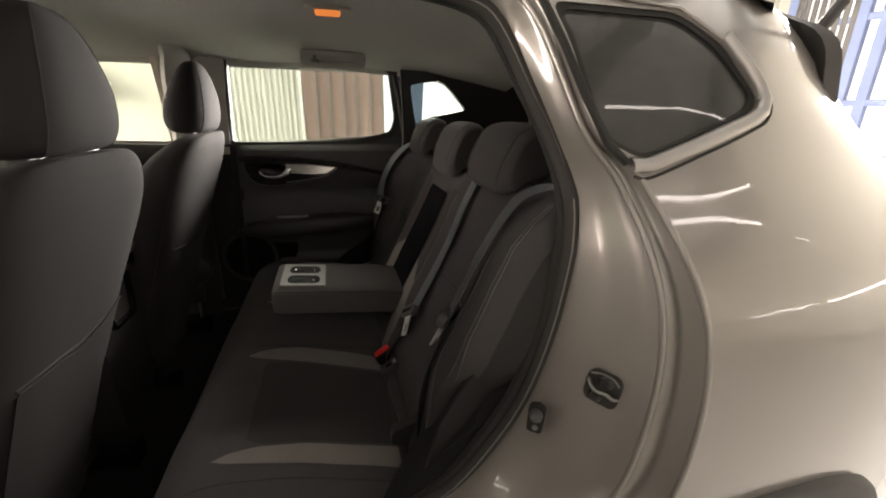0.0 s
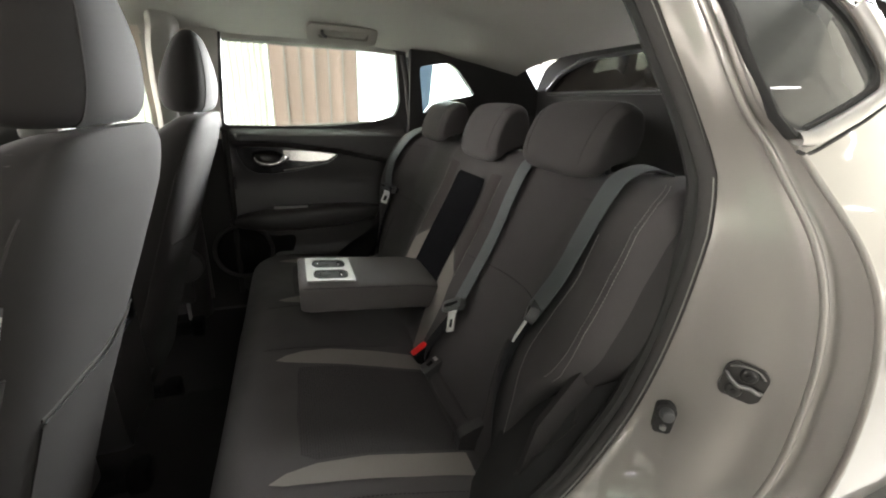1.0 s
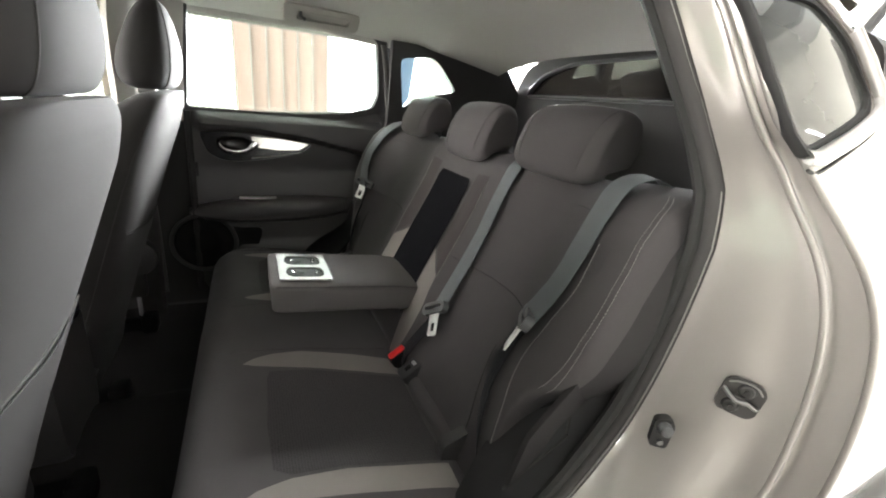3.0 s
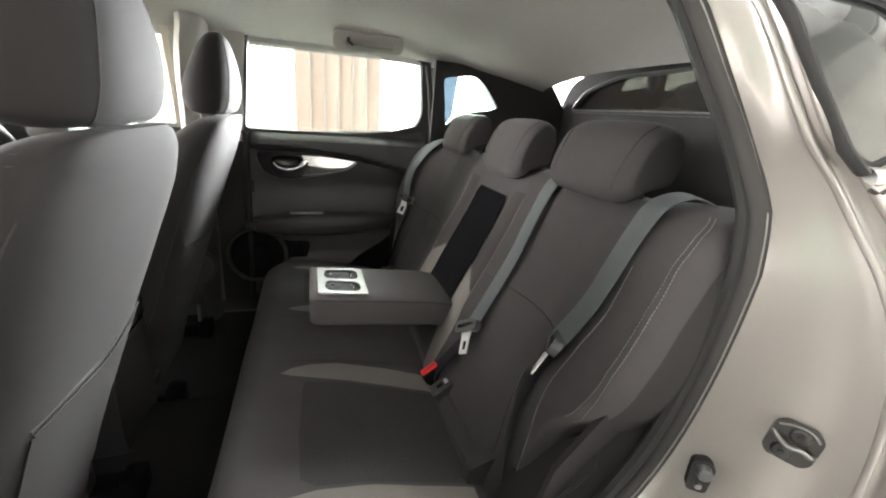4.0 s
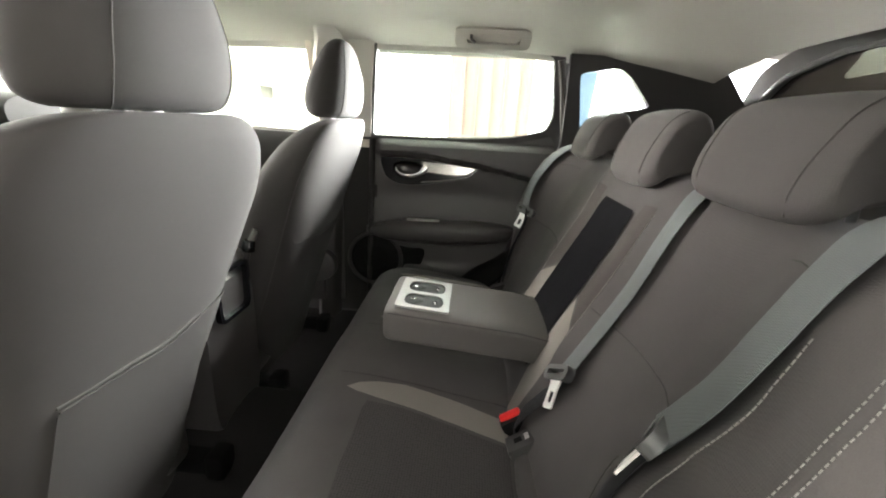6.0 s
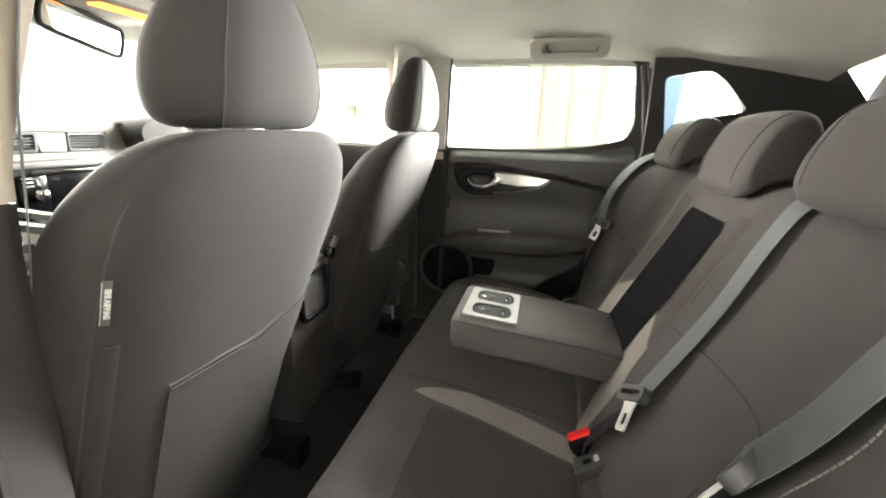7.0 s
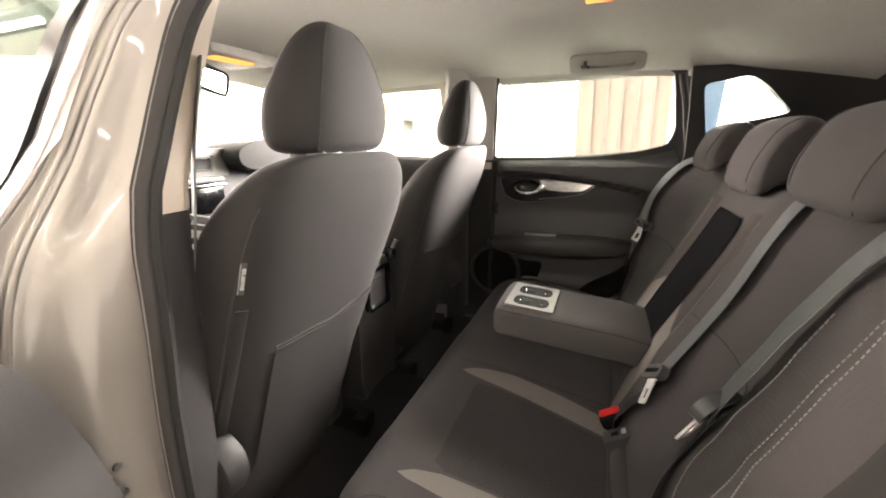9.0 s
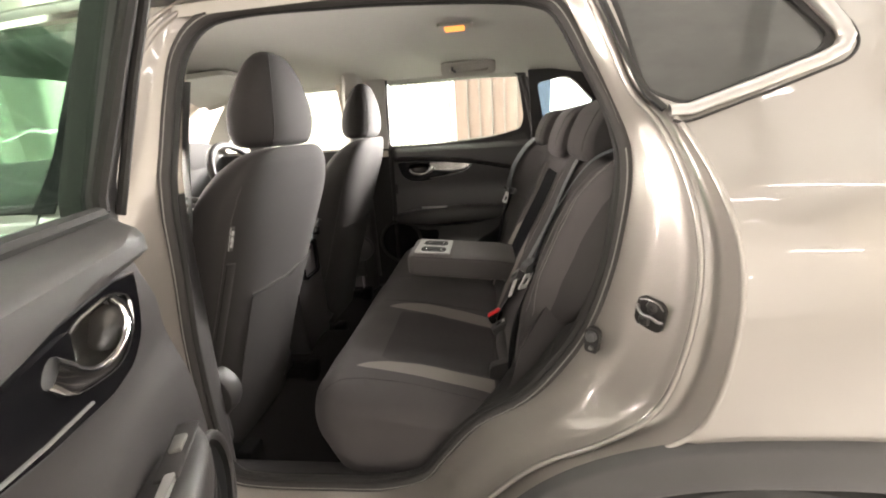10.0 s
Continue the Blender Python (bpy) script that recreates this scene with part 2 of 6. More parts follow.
def tube(bm, points, r, sides=8, closed=False, flat=1.0):
    """A round bar along points; flat squeezes it along its second axis."""
    P = [Vector(p) for p in points]
    loops = []
    up = None
    for i, p in enumerate(P):
        a = P[i - 1] if (i or closed) else p
        b = P[(i + 1) % len(P)] if (i < len(P) - 1 or closed) else p
        d = (b - a).normalized()
        if up is None:
            up = d.orthogonal().normalized()
        up = (up - d * up.dot(d)).normalized()
        side = d.cross(up)
        rr = r(i / max(len(P) - 1, 1)) if callable(r) else r
        loops.append([p + rr * (math.cos(q) * up + flat * math.sin(q) * side) for q in (2 * math.pi * k / sides for k in range(sides))])
    if closed:
        loops.append(loops[0])
    rings(bm, loops, True, not closed)
    return bm


def ribbon(points, width, thick, across):
    """A flat band along points; across gives the direction of its width."""
    bm = bmesh.new()
    P = [Vector(p) for p in points]
    loops = []
    for i, p in enumerate(P):
        d = (P[min(i + 1, len(P) - 1)] - P[max(i - 1, 0)]).normalized()
        s = Vector(across(i / (len(P) - 1)) if callable(across) else across)
        s = (s - d * s.dot(d)).normalized()
        n = d.cross(s)
        w, h = width / 2, thick / 2
        loops.append([p - s * w - n * h * 0.5, p - s * w * 0.9 - n * h, p + s * w * 0.9 - n * h, p + s * w - n * h * 0.5,
                      p + s * w + n * h * 0.5, p + s * w * 0.9 + n * h, p - s * w * 0.9 + n * h, p - s * w + n * h * 0.5])
    rings(bm, loops)
    return bm


def box(bm, lo, hi, bevel=0.0, seg=2):
    lo, hi = Vector(lo), Vector(hi)
    made = bmesh.ops.create_cube(bm, size=1.0, matrix=Matrix.Translation((lo + hi) / 2) @ Matrix.Diagonal((*(hi - lo), 1)))
    if bevel:
        edges = list({e for v in made["verts"] for e in v.link_edges})
        bmesh.ops.bevel(bm, geom=edges, offset=bevel, segments=seg, affect="EDGES", profile=0.5)
    return bm


def boxed(lo, hi, bevel=0.0, turn=None):
    bm = box(bmesh.new(), lo, hi, bevel)
    if turn is not None:
        mid = (Vector(lo) + Vector(hi)) / 2
        bmesh.ops.transform(bm, matrix=Matrix.Translation(mid) @ turn @ Matrix.Translation(-mid), verts=bm.verts)
    return bm


def cyl(bm, a, b, r, r2=None, sides=20, bevel=0.0):
    a, b = Vector(a), Vector(b)
    d = b - a
    m = Matrix.Translation((a + b) / 2) @ d.to_track_quat("Z", "Y").to_matrix().to_4x4()
    made = bmesh.ops.create_cone(bm, cap_ends=True, segments=sides, radius1=r, radius2=r if r2 is None else r2, depth=d.length, matrix=m)
    if bevel:
        edges = [e for e in {e for v in made["verts"] for e in v.link_edges} if len(e.link_faces) == 2 and max(len(f.verts) for f in e.link_faces) > 4]
        bmesh.ops.bevel(bm, geom=edges, offset=bevel, segments=2, affect="EDGES", profile=0.5)
    return bm


def smooth_loop(points, n=48):
    return [tuple(p[:2]) for p in spline([(a, b, 0) for a, b in points], n, True)]


def rounded(points, r, seg=5):
    """A polygon with its corners rounded by r."""
    out = []
    k = len(points)
    for i in range(k):
        p, a, b = Vector(points[i]), Vector(points[i - 1]), Vector(points[(i + 1) % k])
        da, db = (a - p), (b - p)
        q = min(r, da.length * 0.45, db.length * 0.45)
        s, e = p + da.normalized() * q, p + db.normalized() * q
        for j in range(seg + 1):
            f = j / seg
            out.append(tuple(((1 - f) ** 2) * s + 2 * f * (1 - f) * p + f * f * e))
    return out


def plate(outer, holes, place, thick, edge=0.0):
    """A plate with holes. place(a, b, d) puts plan point (a, b) at depth d into the world."""
    bm = bmesh.new()
    loops = [outer, *holes]
    tris = geometry.tessellate_polygon([[Vector((a, b, 0)) for a, b in loop] for loop in loops])
    flat = [p for loop in loops for p in loop]
    front = [bm.verts.new(place(a, b, 0.0)) for a, b in flat]
    back = [bm.verts.new(place(a, b, thick)) for a, b in flat]
    for t in tris:
        try:
            bm.faces.new([front[i] for i in t])
            bm.faces.new([back[i] for i in reversed(t)])
        except ValueError:
            pass
    at = 0
    for loop in loops:
        n = len(loop)
        for i in range(n):
            j = (i + 1) % n
            bm.faces.new((front[at + i], front[at + j], back[at + j], back[at + i]))
        at += n
    return bm


def surface(f, us, vs, thick=None):
    """A sheet of points f(u, v); thick gives it a back, that vector away."""
    bm = bmesh.new()
    front = [[bm.verts.new(f(u, v)) for u in us] for v in vs]
    for a, b in zip(front, front[1:]):
        for i in range(len(us) - 1):
            bm.faces.new((a[i], a[i + 1], b[i + 1], b[i]))
    if thick is not None:
        t = Vector(thick)
        back = [[bm.verts.new(v.co + t) for v in row] for row in front]
        for a, b in zip(back, back[1:]):
            for i in range(len(us) - 1):
                bm.faces.new((a[i], b[i], b[i + 1], a[i + 1]))
        rim = [*front[0], *[r[-1] for r in front[1:]], *reversed(front[-1][:-1]), *[r[0] for r in reversed(front[1:-1])]]
        rimb = [*back[0], *[r[-1] for r in back[1:]], *reversed(back[-1][:-1]), *[r[0] for r in reversed(back[1:-1])]]
        for i in range(len(rim)):
            j = (i + 1) % len(rim)
            bm.faces.new((rim[i], rimb[i], rimb[j], rim[j]))
    return bm


def lin(a, b, n):
    return [a + (b - a) * i / (n - 1) for i in range(n)]


def interp(x, table):
    return float(np.interp(x, [p[0] for p in table], [p[1] for p in table]))


def step01(x, a, b):
    t = min(1.0, max(0.0, (x - a) / (b - a)))
    return t * t * (3 - 2 * t)


def egg(cx, cy, hx, hy, power, n=28):
    """A squarish oval in plan."""
    out = []
    for i in range(n):
        a = 2 * math.pi * i / n
        c, s = math.cos(a), math.sin(a)
        out.append((cx + hx * math.copysign(abs(c) ** (2 / power), c), cy + hy * math.copysign(abs(s) ** (2 / power), s)))
    return out


def patch(f, loop, lift, thick=0.0015):
    """A cloth piece laid on the sheet f(u, v): loop is its outline in u and v."""
    bm = bmesh.new()
    tris = geometry.tessellate_polygon([[Vector((a, b, 0)) for a, b in loop]])
    vs = [bm.verts.new((a, b, 0)) for a, b in loop]
    for t in tris:
        try:
            bm.faces.new([vs[i] for i in t])
        except ValueError:
            pass
    lo = [min(p[k] for p in loop) for k in (0, 1)]
    hi = [max(p[k] for p in loop) for k in (0, 1)]
    for k in (0, 1):
        for i in range(1, 14):
            c = lo[k] + (hi[k] - lo[k]) * i / 14
            no = Vector((1, 0, 0)) if k == 0 else Vector((0, 1, 0))
            bmesh.ops.bisect_plane(bm, geom=bm.verts[:] + bm.edges[:] + bm.faces[:], plane_co=no * c, plane_no=no, dist=1e-7)
    for v in bm.verts:
        u, w = v.co[:2]
        p = f(u, w)
        a, b = Vector(f(u + 0.004, w)) - Vector(f(u - 0.004, w)), Vector(f(u, w + 0.004)) - Vector(f(u, w - 0.004))
        v.co = Vector(p) + a.cross(b).normalized() * lift
    return bm


def stitches(f, path, lift, pitch=0.0075, length=0.0042, r=0.0009):
    """A row of small thread stitches along a path of (u, v) on a sheet."""
    bm = bmesh.new()
    pts = []
    for u, v in path:
        p = Vector(f(u, v))
        a, b = Vector(f(u + 0.004, v)) - Vector(f(u - 0.004, v)), Vector(f(u, v + 0.004)) - Vector(f(u, v - 0.004))
        pts.append(p + a.cross(b).normalized() * lift)
    run = [0.0]
    for a, b in zip(pts, pts[1:]):
        run.append(run[-1] + (b - a).length)

    def along(q):
        k = min(max(int(np.searchsorted(run, q)) - 1, 0), len(pts) - 2)
        return pts[k].lerp(pts[k + 1], (q - run[k]) / max(run[k + 1] - run[k], 1e-9))

    at = 0.0
    while at + length < run[-1]:
        tube(bm, (along(at), along(at + length / 2), along(at + length)), r, 5)
        at += pitch
    return bm


# ---- the car's shell ----
OUT_TABLE = ((0.3, -0.855), (0.4, -0.865), (0.7, -0.88), (0.85, -0.885), (1.0, -0.868), (1.1, -0.835), (1.2, -0.765), (1.3, -0.715), (1.4, -0.66), (1.5, -0.56), (1.56, -0.45))
INN_TABLE = ((0.3, -0.70), (1.1, -0.70), (1.17, -0.69), (1.45, -0.585), (1.5, -0.52))


OUT_CURVE = [tuple(p[:2]) for p in spline([(a, b, 0) for a, b in OUT_TABLE], 120)]


def outer_y(x, z):
    """The outer skin of the flank, drawing in towards the tail."""
    return interp(z, OUT_CURVE) + interp(z, ((0.7, 0.2), (1.0, 0.24), (1.2, 0.42), (1.35, 0.6))) * max(0.0, x - 0.33) ** 2


def inner_y(z):
    return interp(z, INN_TABLE)


# the door opening: inner edge (x, z) and outer shut line (x, z)
REAR_PAIRS = ((0.112, 1.392, 0.150, 1.425), (0.150, 1.31, 0.178, 1.34), (0.180, 1.24, 0.200, 1.262), (0.200, 1.17, 0.247, 1.213), (0.202, 1.10, 0.279, 1.135),
              (0.187, 0.98, 0.301, 1.03), (0.155, 0.87, 0.296, 0.915), (0.110, 0.79, 0.266, 0.80), (0.045, 0.715, 0.195, 0.748), (-0.05, 0.655, 0.085, 0.698),
              (-0.12, 0.575, 0.0, 0.625), (-0.17, 0.515, -0.08, 0.53), (-0.26, 0.483, -0.2, 0.42), (-0.37, 0.477, -0.37, 0.385))
FRONT_PAIRS = ((-0.54, 0.475, -0.56, 0.385), (-0.62, 0.492, -0.67, 0.40), (-0.645, 0.56, -0.71, 0.50), (-0.645, 0.72, -0.71, 0.72), (-0.638, 0.85, -0.70, 0.86),
               (-0.622, 0.98, -0.685, 1.0), (-0.61, 1.12, -0.672, 1.14), (-0.603, 1.21, -0.66, 1.22), (-0.598, 1.30, -0.645, 1.32), (-0.585, 1.385, -0.62, 1.42),
               (-0.54, 1.44, -0.565, 1.478), (-0.45, 1.457, -0.45, 1.492), (-0.3, 1.453, -0.3, 1.489), (-0.15, 1.445, -0.15, 1.482), (0.0, 1.432, 0.01, 1.468), (0.075, 1.418, 0.095, 1.452))
_a = spline([(p[0], p[1], 0) for p in REAR_PAIRS + FRONT_PAIRS], 240, True)
_d = spline([(p[2], p[3], 0) for p in REAR_PAIRS + FRONT_PAIRS], 240, True)
# steps of the painted jamb between the seal and the shut line: share of the way, share of the depth
JAMB = ((0.0, 0.0), (0.03, 0.09), (0.08, 0.17), (0.15, 0.25), (0.22, 0.335), (0.28, 0.41), (0.35, 0.47), (0.45, 0.545), (0.54, 0.615), (0.60, 0.67), (0.63, 0.72), (0.65, 0.765), (0.668, 0.79), (0.69, 0.80), (0.712, 0.79), (0.728, 0.765), (0.745, 0.742), (0.78, 0.738), (0.84, 0.75), (0.89, 0.775), (0.92, 0.82), (0.94, 0.89), (0.956, 0.95), (0.97, 0.985), (0.985, 0.997), (1.0, 1.0))
car_body = thing("car_body", (0.0, -0.8, 0.4), "champagne metallic car body shell around an open rear door", "car body")
bm = bmesh.new()
loops = []
for f, g in JAMB:
    row = []
    for a, d in zip(_a, _d):
        x, z = a.x + (d.x - a.x) * f, a.y + (d.y - a.y) * f
        ya, yd = inner_y(a.y), outer_y(d.x, d.y)
        row.append((x, ya + (yd - ya) * g, z))
    loops.append(row)
rings(bm, loops, True, False)
part("door_jamb", bm, PAINT, car_body, "painted stepped door jamb", 50)

def jamb_line(f, g, skip=1):
    return [(a.x + (d.x - a.x) * f, inner_y(a.y) + (outer_y(d.x, d.y) - inner_y(a.y)) * g, a.y + (d.y - a.y) * f) for a, d in zip(_a[::skip], _d[::skip])]


part("flange_lip", tube(bmesh.new(), jamb_line(0.982, 0.985), 0.0042, 10, True), PAINT, car_body, "rolled painted panel edge")
part("pressed_bead", tube(bmesh.new(), jamb_line(0.69, 0.792), 0.0045, 10, True), PAINT, car_body, "pressed bead along the jamb")

# outer flank behind the door, down to the wheel arch
WHEEL_X, WHEEL_Z = 0.40, 0.345


def flank_z_low(x):
    r = 0.43
    dx = x - WHEEL_X
    return WHEEL_Z + math.sqrt(max(r * r - dx * dx, 0.0)) if abs(dx) < r else 0.35


_rear = [d for d in _d[:100] if d.y < 1.47 and d.x > 0.06]
_cut = sorted(((d.y, d.x) for d in _rear))


def cut_x(z):
    return float(np.interp(z, [c[0] for c in _cut], [c[1] for c in _cut]))


def flank(u, v):
    z = 0.768 + (1.52 - 0.768) * v
    x0 = cut_x(z)
    x = x0 + (1.15 - x0) * u
    low = flank_z_low(x)
    z = max(z, low) if v < 0.02 else z
    return (x, outer_y(x, z), z)


QUARTER = rounded(((0.206, 1.250), (0.262, 1.224), (0.455, 1.285), (0.475, 1.305), (0.425, 1.372), (0.36, 1.415), (0.165, 1.415), (0.18, 1.36)), 0.02, 3)
QUARTER_GLASS = rounded(((0.211, 1.254), (0.264, 1.231), (0.444, 1.288), (0.463, 1.308), (0.415, 1.366), (0.355, 1.406), (0.178, 1.406), (0.19, 1.36)), 0.017, 3)


def flank_place(x, z, d):
    return (x, outer_y(x, z) + d, z)


def fine_plate(outer, holes, place, thick, step=0.03):
    """A plate whose sheet is cut into strips, so that it can follow a curved skin."""
    bm = plate(outer, holes, lambda a, b, d: (a, d, b), 0.0)
    bmesh.ops.remove_doubles(bm, verts=bm.verts, dist=1e-6)
    bm2 = bmesh.new()
    tris = geometry.tessellate_polygon([[Vector((a, b, 0)) for a, b in loop] for loop in [outer, *holes]])
    flat = [p for loop in [outer, *holes] for p in loop]
    vs = [bm2.verts.new((a, 0, b)) for a, b in flat]
    for t in tris:
        try:
            bm2.faces.new([vs[i] for i in t])
        except ValueError:
            pass
    bm.free()
    for k in (0, 2):
        lo, hi = min(v.co[k] for v in bm2.verts), max(v.co[k] for v in bm2.verts)
        no = Vector((1, 0, 0)) if k == 0 else Vector((0, 0, 1))
        c = lo + step
        while c < hi:
            bmesh.ops.bisect_plane(bm2, geom=bm2.verts[:] + bm2.edges[:] + bm2.faces[:], plane_co=no * c, plane_no=no, dist=1e-6)
            c += step
    made = bmesh.ops.extrude_face_region(bm2, geom=bm2.faces[:])
    moved = {v for v in made["geom"] if isinstance(v, bmesh.types.BMVert)}
    for v in bm2.verts:
        v.co = Vector(place(v.co.x, v.co.z, thick if v in moved else 0.0))
    return bm2


_outline = [(d.x, d.y) for d in _d[:200] if d.y < 1.45 and d.x > 0.09 and d.y > 0.775]
_outline.sort(key=lambda p: -p[1])


def arch(deg, w, h):
    """A point of the squarish wheel arch."""
    c, s = math.cos(radians(deg)), math.sin(radians(deg))
    return (WHEEL_X + w * math.copysign(abs(c) ** 0.833, c), WHEEL_Z + h * math.copysign(abs(s) ** 0.833, s))


_arch = [arch(d, 0.48, 0.427) for d in range(175, -4, -4)]
_shell = [*_outline, *[p for p in _arch if p[0] > 0.262], (0.885, 0.3), (1.12, 0.32), (1.14, 0.9), (1.10, 1.1), (0.95, 1.26), (0.82, 1.37), (0.73, 1.43), (0.64, 1.485), (0.58, 1.53), (0.3, 1.53), (0.16, 1.49)]
part("quarter_panel", fine_plate(_shell, [QUARTER], flank_place, 0.012), PAINT, car_body, "", 30)
part("quarter_window_gasket", fine_plate(QUARTER, [QUARTER_GLASS], lambda x, z, d: (x, outer_y(x, z) + 0.003 + d, z), 0.015), RUBBER, car_body, "black window surround", 30)
part("quarter_glass", fine_plate(QUARTER_GLASS, [], lambda x, z, d: (x, outer_y(x, z) + 0.008 + d, z), 0.004), GLASS_DARK, car_body, "dark privacy glass", 30)
bm = tube(bmesh.new(), [(x, outer_y(x, z) - 0.006, z) for x, z in ((0.235, 1.222), (0.262, 1.222), (0.35, 1.248), (0.44, 1.276), (0.468, 1.288), (0.480, 1.304), (0.474, 1.322), (0.455, 1.35), (0.425, 1.385))], 0.010, 10, False, 0.6)
part("chrome_moulding", bm, WINDOW_CHROME, car_body, "bright window moulding")
# thin dark tube standing in for the shadow line outside the moulding
bm = tube(bmesh.new(), [(x, outer_y(x, z) - 0.001, z) for x, z, _ in spline([(a, b, 0) for a, b in ((0.24, 1.208), (0.265, 1.207), (0.355, 1.234), (0.445, 1.262), (0.482, 1.276), (0.499, 1.300), (0.488, 1.332), (0.44, 1.392))], 40)], 0.0022, 6)
part("moulding_shadow", bm, SEAM, car_body, "dark line painted as the moulding's shadow")
bm = tube(bmesh.new(), [(x, outer_y(x, z) - 0.002, z) for x, z in ((0.478, 1.318), (0.43, 1.378), (0.365, 1.422), (0.25, 1.43), (0.16, 1.43))], 0.006, 8, False, 0.6)
part("window_edge_moulding", bm, PAINT, car_body)
# black pillar strip in front of the quarter glass
bm = tube(bmesh.new(), [(x, outer_y(x, z) - 0.004, z) for x, z in ((0.152, 1.42), (0.168, 1.36), (0.187, 1.30), (0.209, 1.245), (0.230, 1.224))], 0.0105, 8, False, 0.5)
part("pillar_strip", bm, RUBBER, car_body, "matt black pillar strip")
# black wheel arch trim
bm = bmesh.new()
rows = []
for deg in range(-4, 185, 4):
    row = []
    for r, d in ((0.012, 0.004), (0.008, -0.010), (0.002, -0.015), (-0.03, -0.018), (-0.055, -0.018), (-0.066, -0.012), (-0.068, 0.05)):
        x, z = arch(deg, 0.48 + r, 0.427 + r)
        row.append((x, outer_y(x, max(z, 0.3)) + d, z))
    rows.append(row)
rings(bm, rows, False, False)
part("wheel_arch_trim", bm, ARCH, car_body, "dark grey plastic arch trim")
bm = bmesh.new()
rings(bm, [[(arch(q, 0.40 * r, 0.355 * r)[0], y, arch(q, 0.40 * r, 0.355 * r)[1]) for q in range(-10, 191, 8)] for r, y in ((1.02, -0.84), (1.02, -0.55), (0.5, -0.548))], False, False)
part("wheel_arch_liner", bm, RUBBER, car_body)
# sill below the opening and roof above it
bm = bmesh.new()
rings(bm, [[(x, y, z) for y, z in ((-0.84, 0.385), (-0.865, 0.37), (-0.875, 0.32), (-0.86, 0.25), (-0.78, 0.2), (-0.70, 0.2))] for x in lin(-1.9, 0.02, 12)], False, False)
part("sill", bm, PAINT, car_body)


def roof_z(x, y):
    return interp(x, ((-1.4, 1.53), (-0.9, 1.575), (-0.3, 1.595), (0.2, 1.58), (0.6, 1.545), (0.85, 1.50))) - 0.075 * min(abs(y) / 0.58, 1.0) ** 4


part("roof_panel", surface(lambda x, v: (x, v * (0.585 - 0.8 * max(0.0, x - 0.60)), roof_z(x, v * 0.585)), lin(-1.3, 0.82, 30), lin(-1, 1, 22), (0, 0, -0.012)), PAINT, car_body)
bm = bmesh.new()
rings(bm, [[(x, y, z) for y, z in ((-0.56, roof_z(x, -0.56) - 0.001), (-0.60, 1.505 + roof_z(x, 0) - 1.59), (-0.625, 1.49 + roof_z(x, 0) - 1.59), (-0.63, 1.478 + roof_z(x, 0) - 1.59))] for x in lin(-1.0, 0.4, 24)], False, False)
part("cant_rail", bm, PAINT, car_body)
# front door shut panel ahead of the centre pillar, near side
bm = bmesh.new()
rings(bm, [[(x, outer_y(0, z) + 0.004, z) for z in lin(0.36, 1.13, 18)] for x in lin(-1.75, -0.74, 8)], False, False)
part("front_door_skin", bm, PAINT, car_body)
# centre pillar, outer painted face and black sash
bm = bmesh.new()
rings(bm, [[(x + (0.03 if z > 1.2 else 0.0), outer_y(0, z) + dy, z) for x, dy in ((-0.665, 0.0), (-0.70, -0.002), (-0.735, 0.004), (-0.745, 0.05))] for z in lin(0.40, 1.44, 26)], False, False)
part("centre_pillar_skin", bm, PAINT, car_body)
bm = bmesh.new()
rings(bm, [[(x + 0.05 * (z - 1.15), outer_y(0, z) - 0.004 + dy, z) for x, dy in ((-0.70, 0.01), (-0.705, 0.0), (-0.745, 0.0), (-0.75, 0.02))] for z in lin(1.13, 1.46, 12)], False, False)
part("pillar_sash", bm, PIANO, car_body, "black pillar sash")
# rubber and cloth seals along the inner edge
seal_line = [(a.x, inner_y(a.y) - 0.004, a.y) for a in _a[::2]]
part("door_seal", tube(bmesh.new(), seal_line, 0.011, 10, True), SEAL_CLOTH, car_body, "grey flocked door seal")
seal_in = [(a.x + (d.x - a.x) * -0.10, inner_y(a.y) + 0.008, a.y + (d.y - a.y) * -0.10) for a, d in zip(_a[::2], _d[::2])]
part("inner_seal_lip", tube(bmesh.new(), seal_in, 0.010, 8, True), RUBBER, car_body)

tagged(part("seal_thread", tube(bmesh.new(), [(a.x + (d.x - a.x) * -0.05, inner_y(a.y) - 0.0145, a.y + (d.y - a.y) * -0.05) for a, d in zip(_a[::2], _d[::2])], 0.0012, 6, True), THREAD, car_body, "pale thread line along the seal"))
# unseen plates added to block light leaking up beside the bench
part("underbody", surface(lambda x, y: (x, y, 0.31), lin(-1.9, 0.0, 4), lin(-0.70, 0.765, 4), (0, 0, -0.02)), RUBBER, car_body)
part("rear_underbody", surface(lambda x, y: (x, y, 0.56), lin(0.0, 0.85, 4), lin(-0.54, 0.765, 4), (0, 0, -0.02)), RUBBER, car_body)

# striker plate and rubber stop on the jamb
striker = thing("door_striker", (0.222, -0.79, 0.929), "dark steel door striker bolted to the painted jamb", "door striker")
SW = Matrix.Translation((0.223, -0.789, 0.929)) @ Matrix.Rotation(radians(-52), 4, "Z") @ Matrix.Rotation(radians(8), 4, "Y") @ Matrix.Scale(0.56, 4)


def local(bm, m):
    bmesh.ops.transform(bm, matrix=m, verts=bm.verts)
    return bm


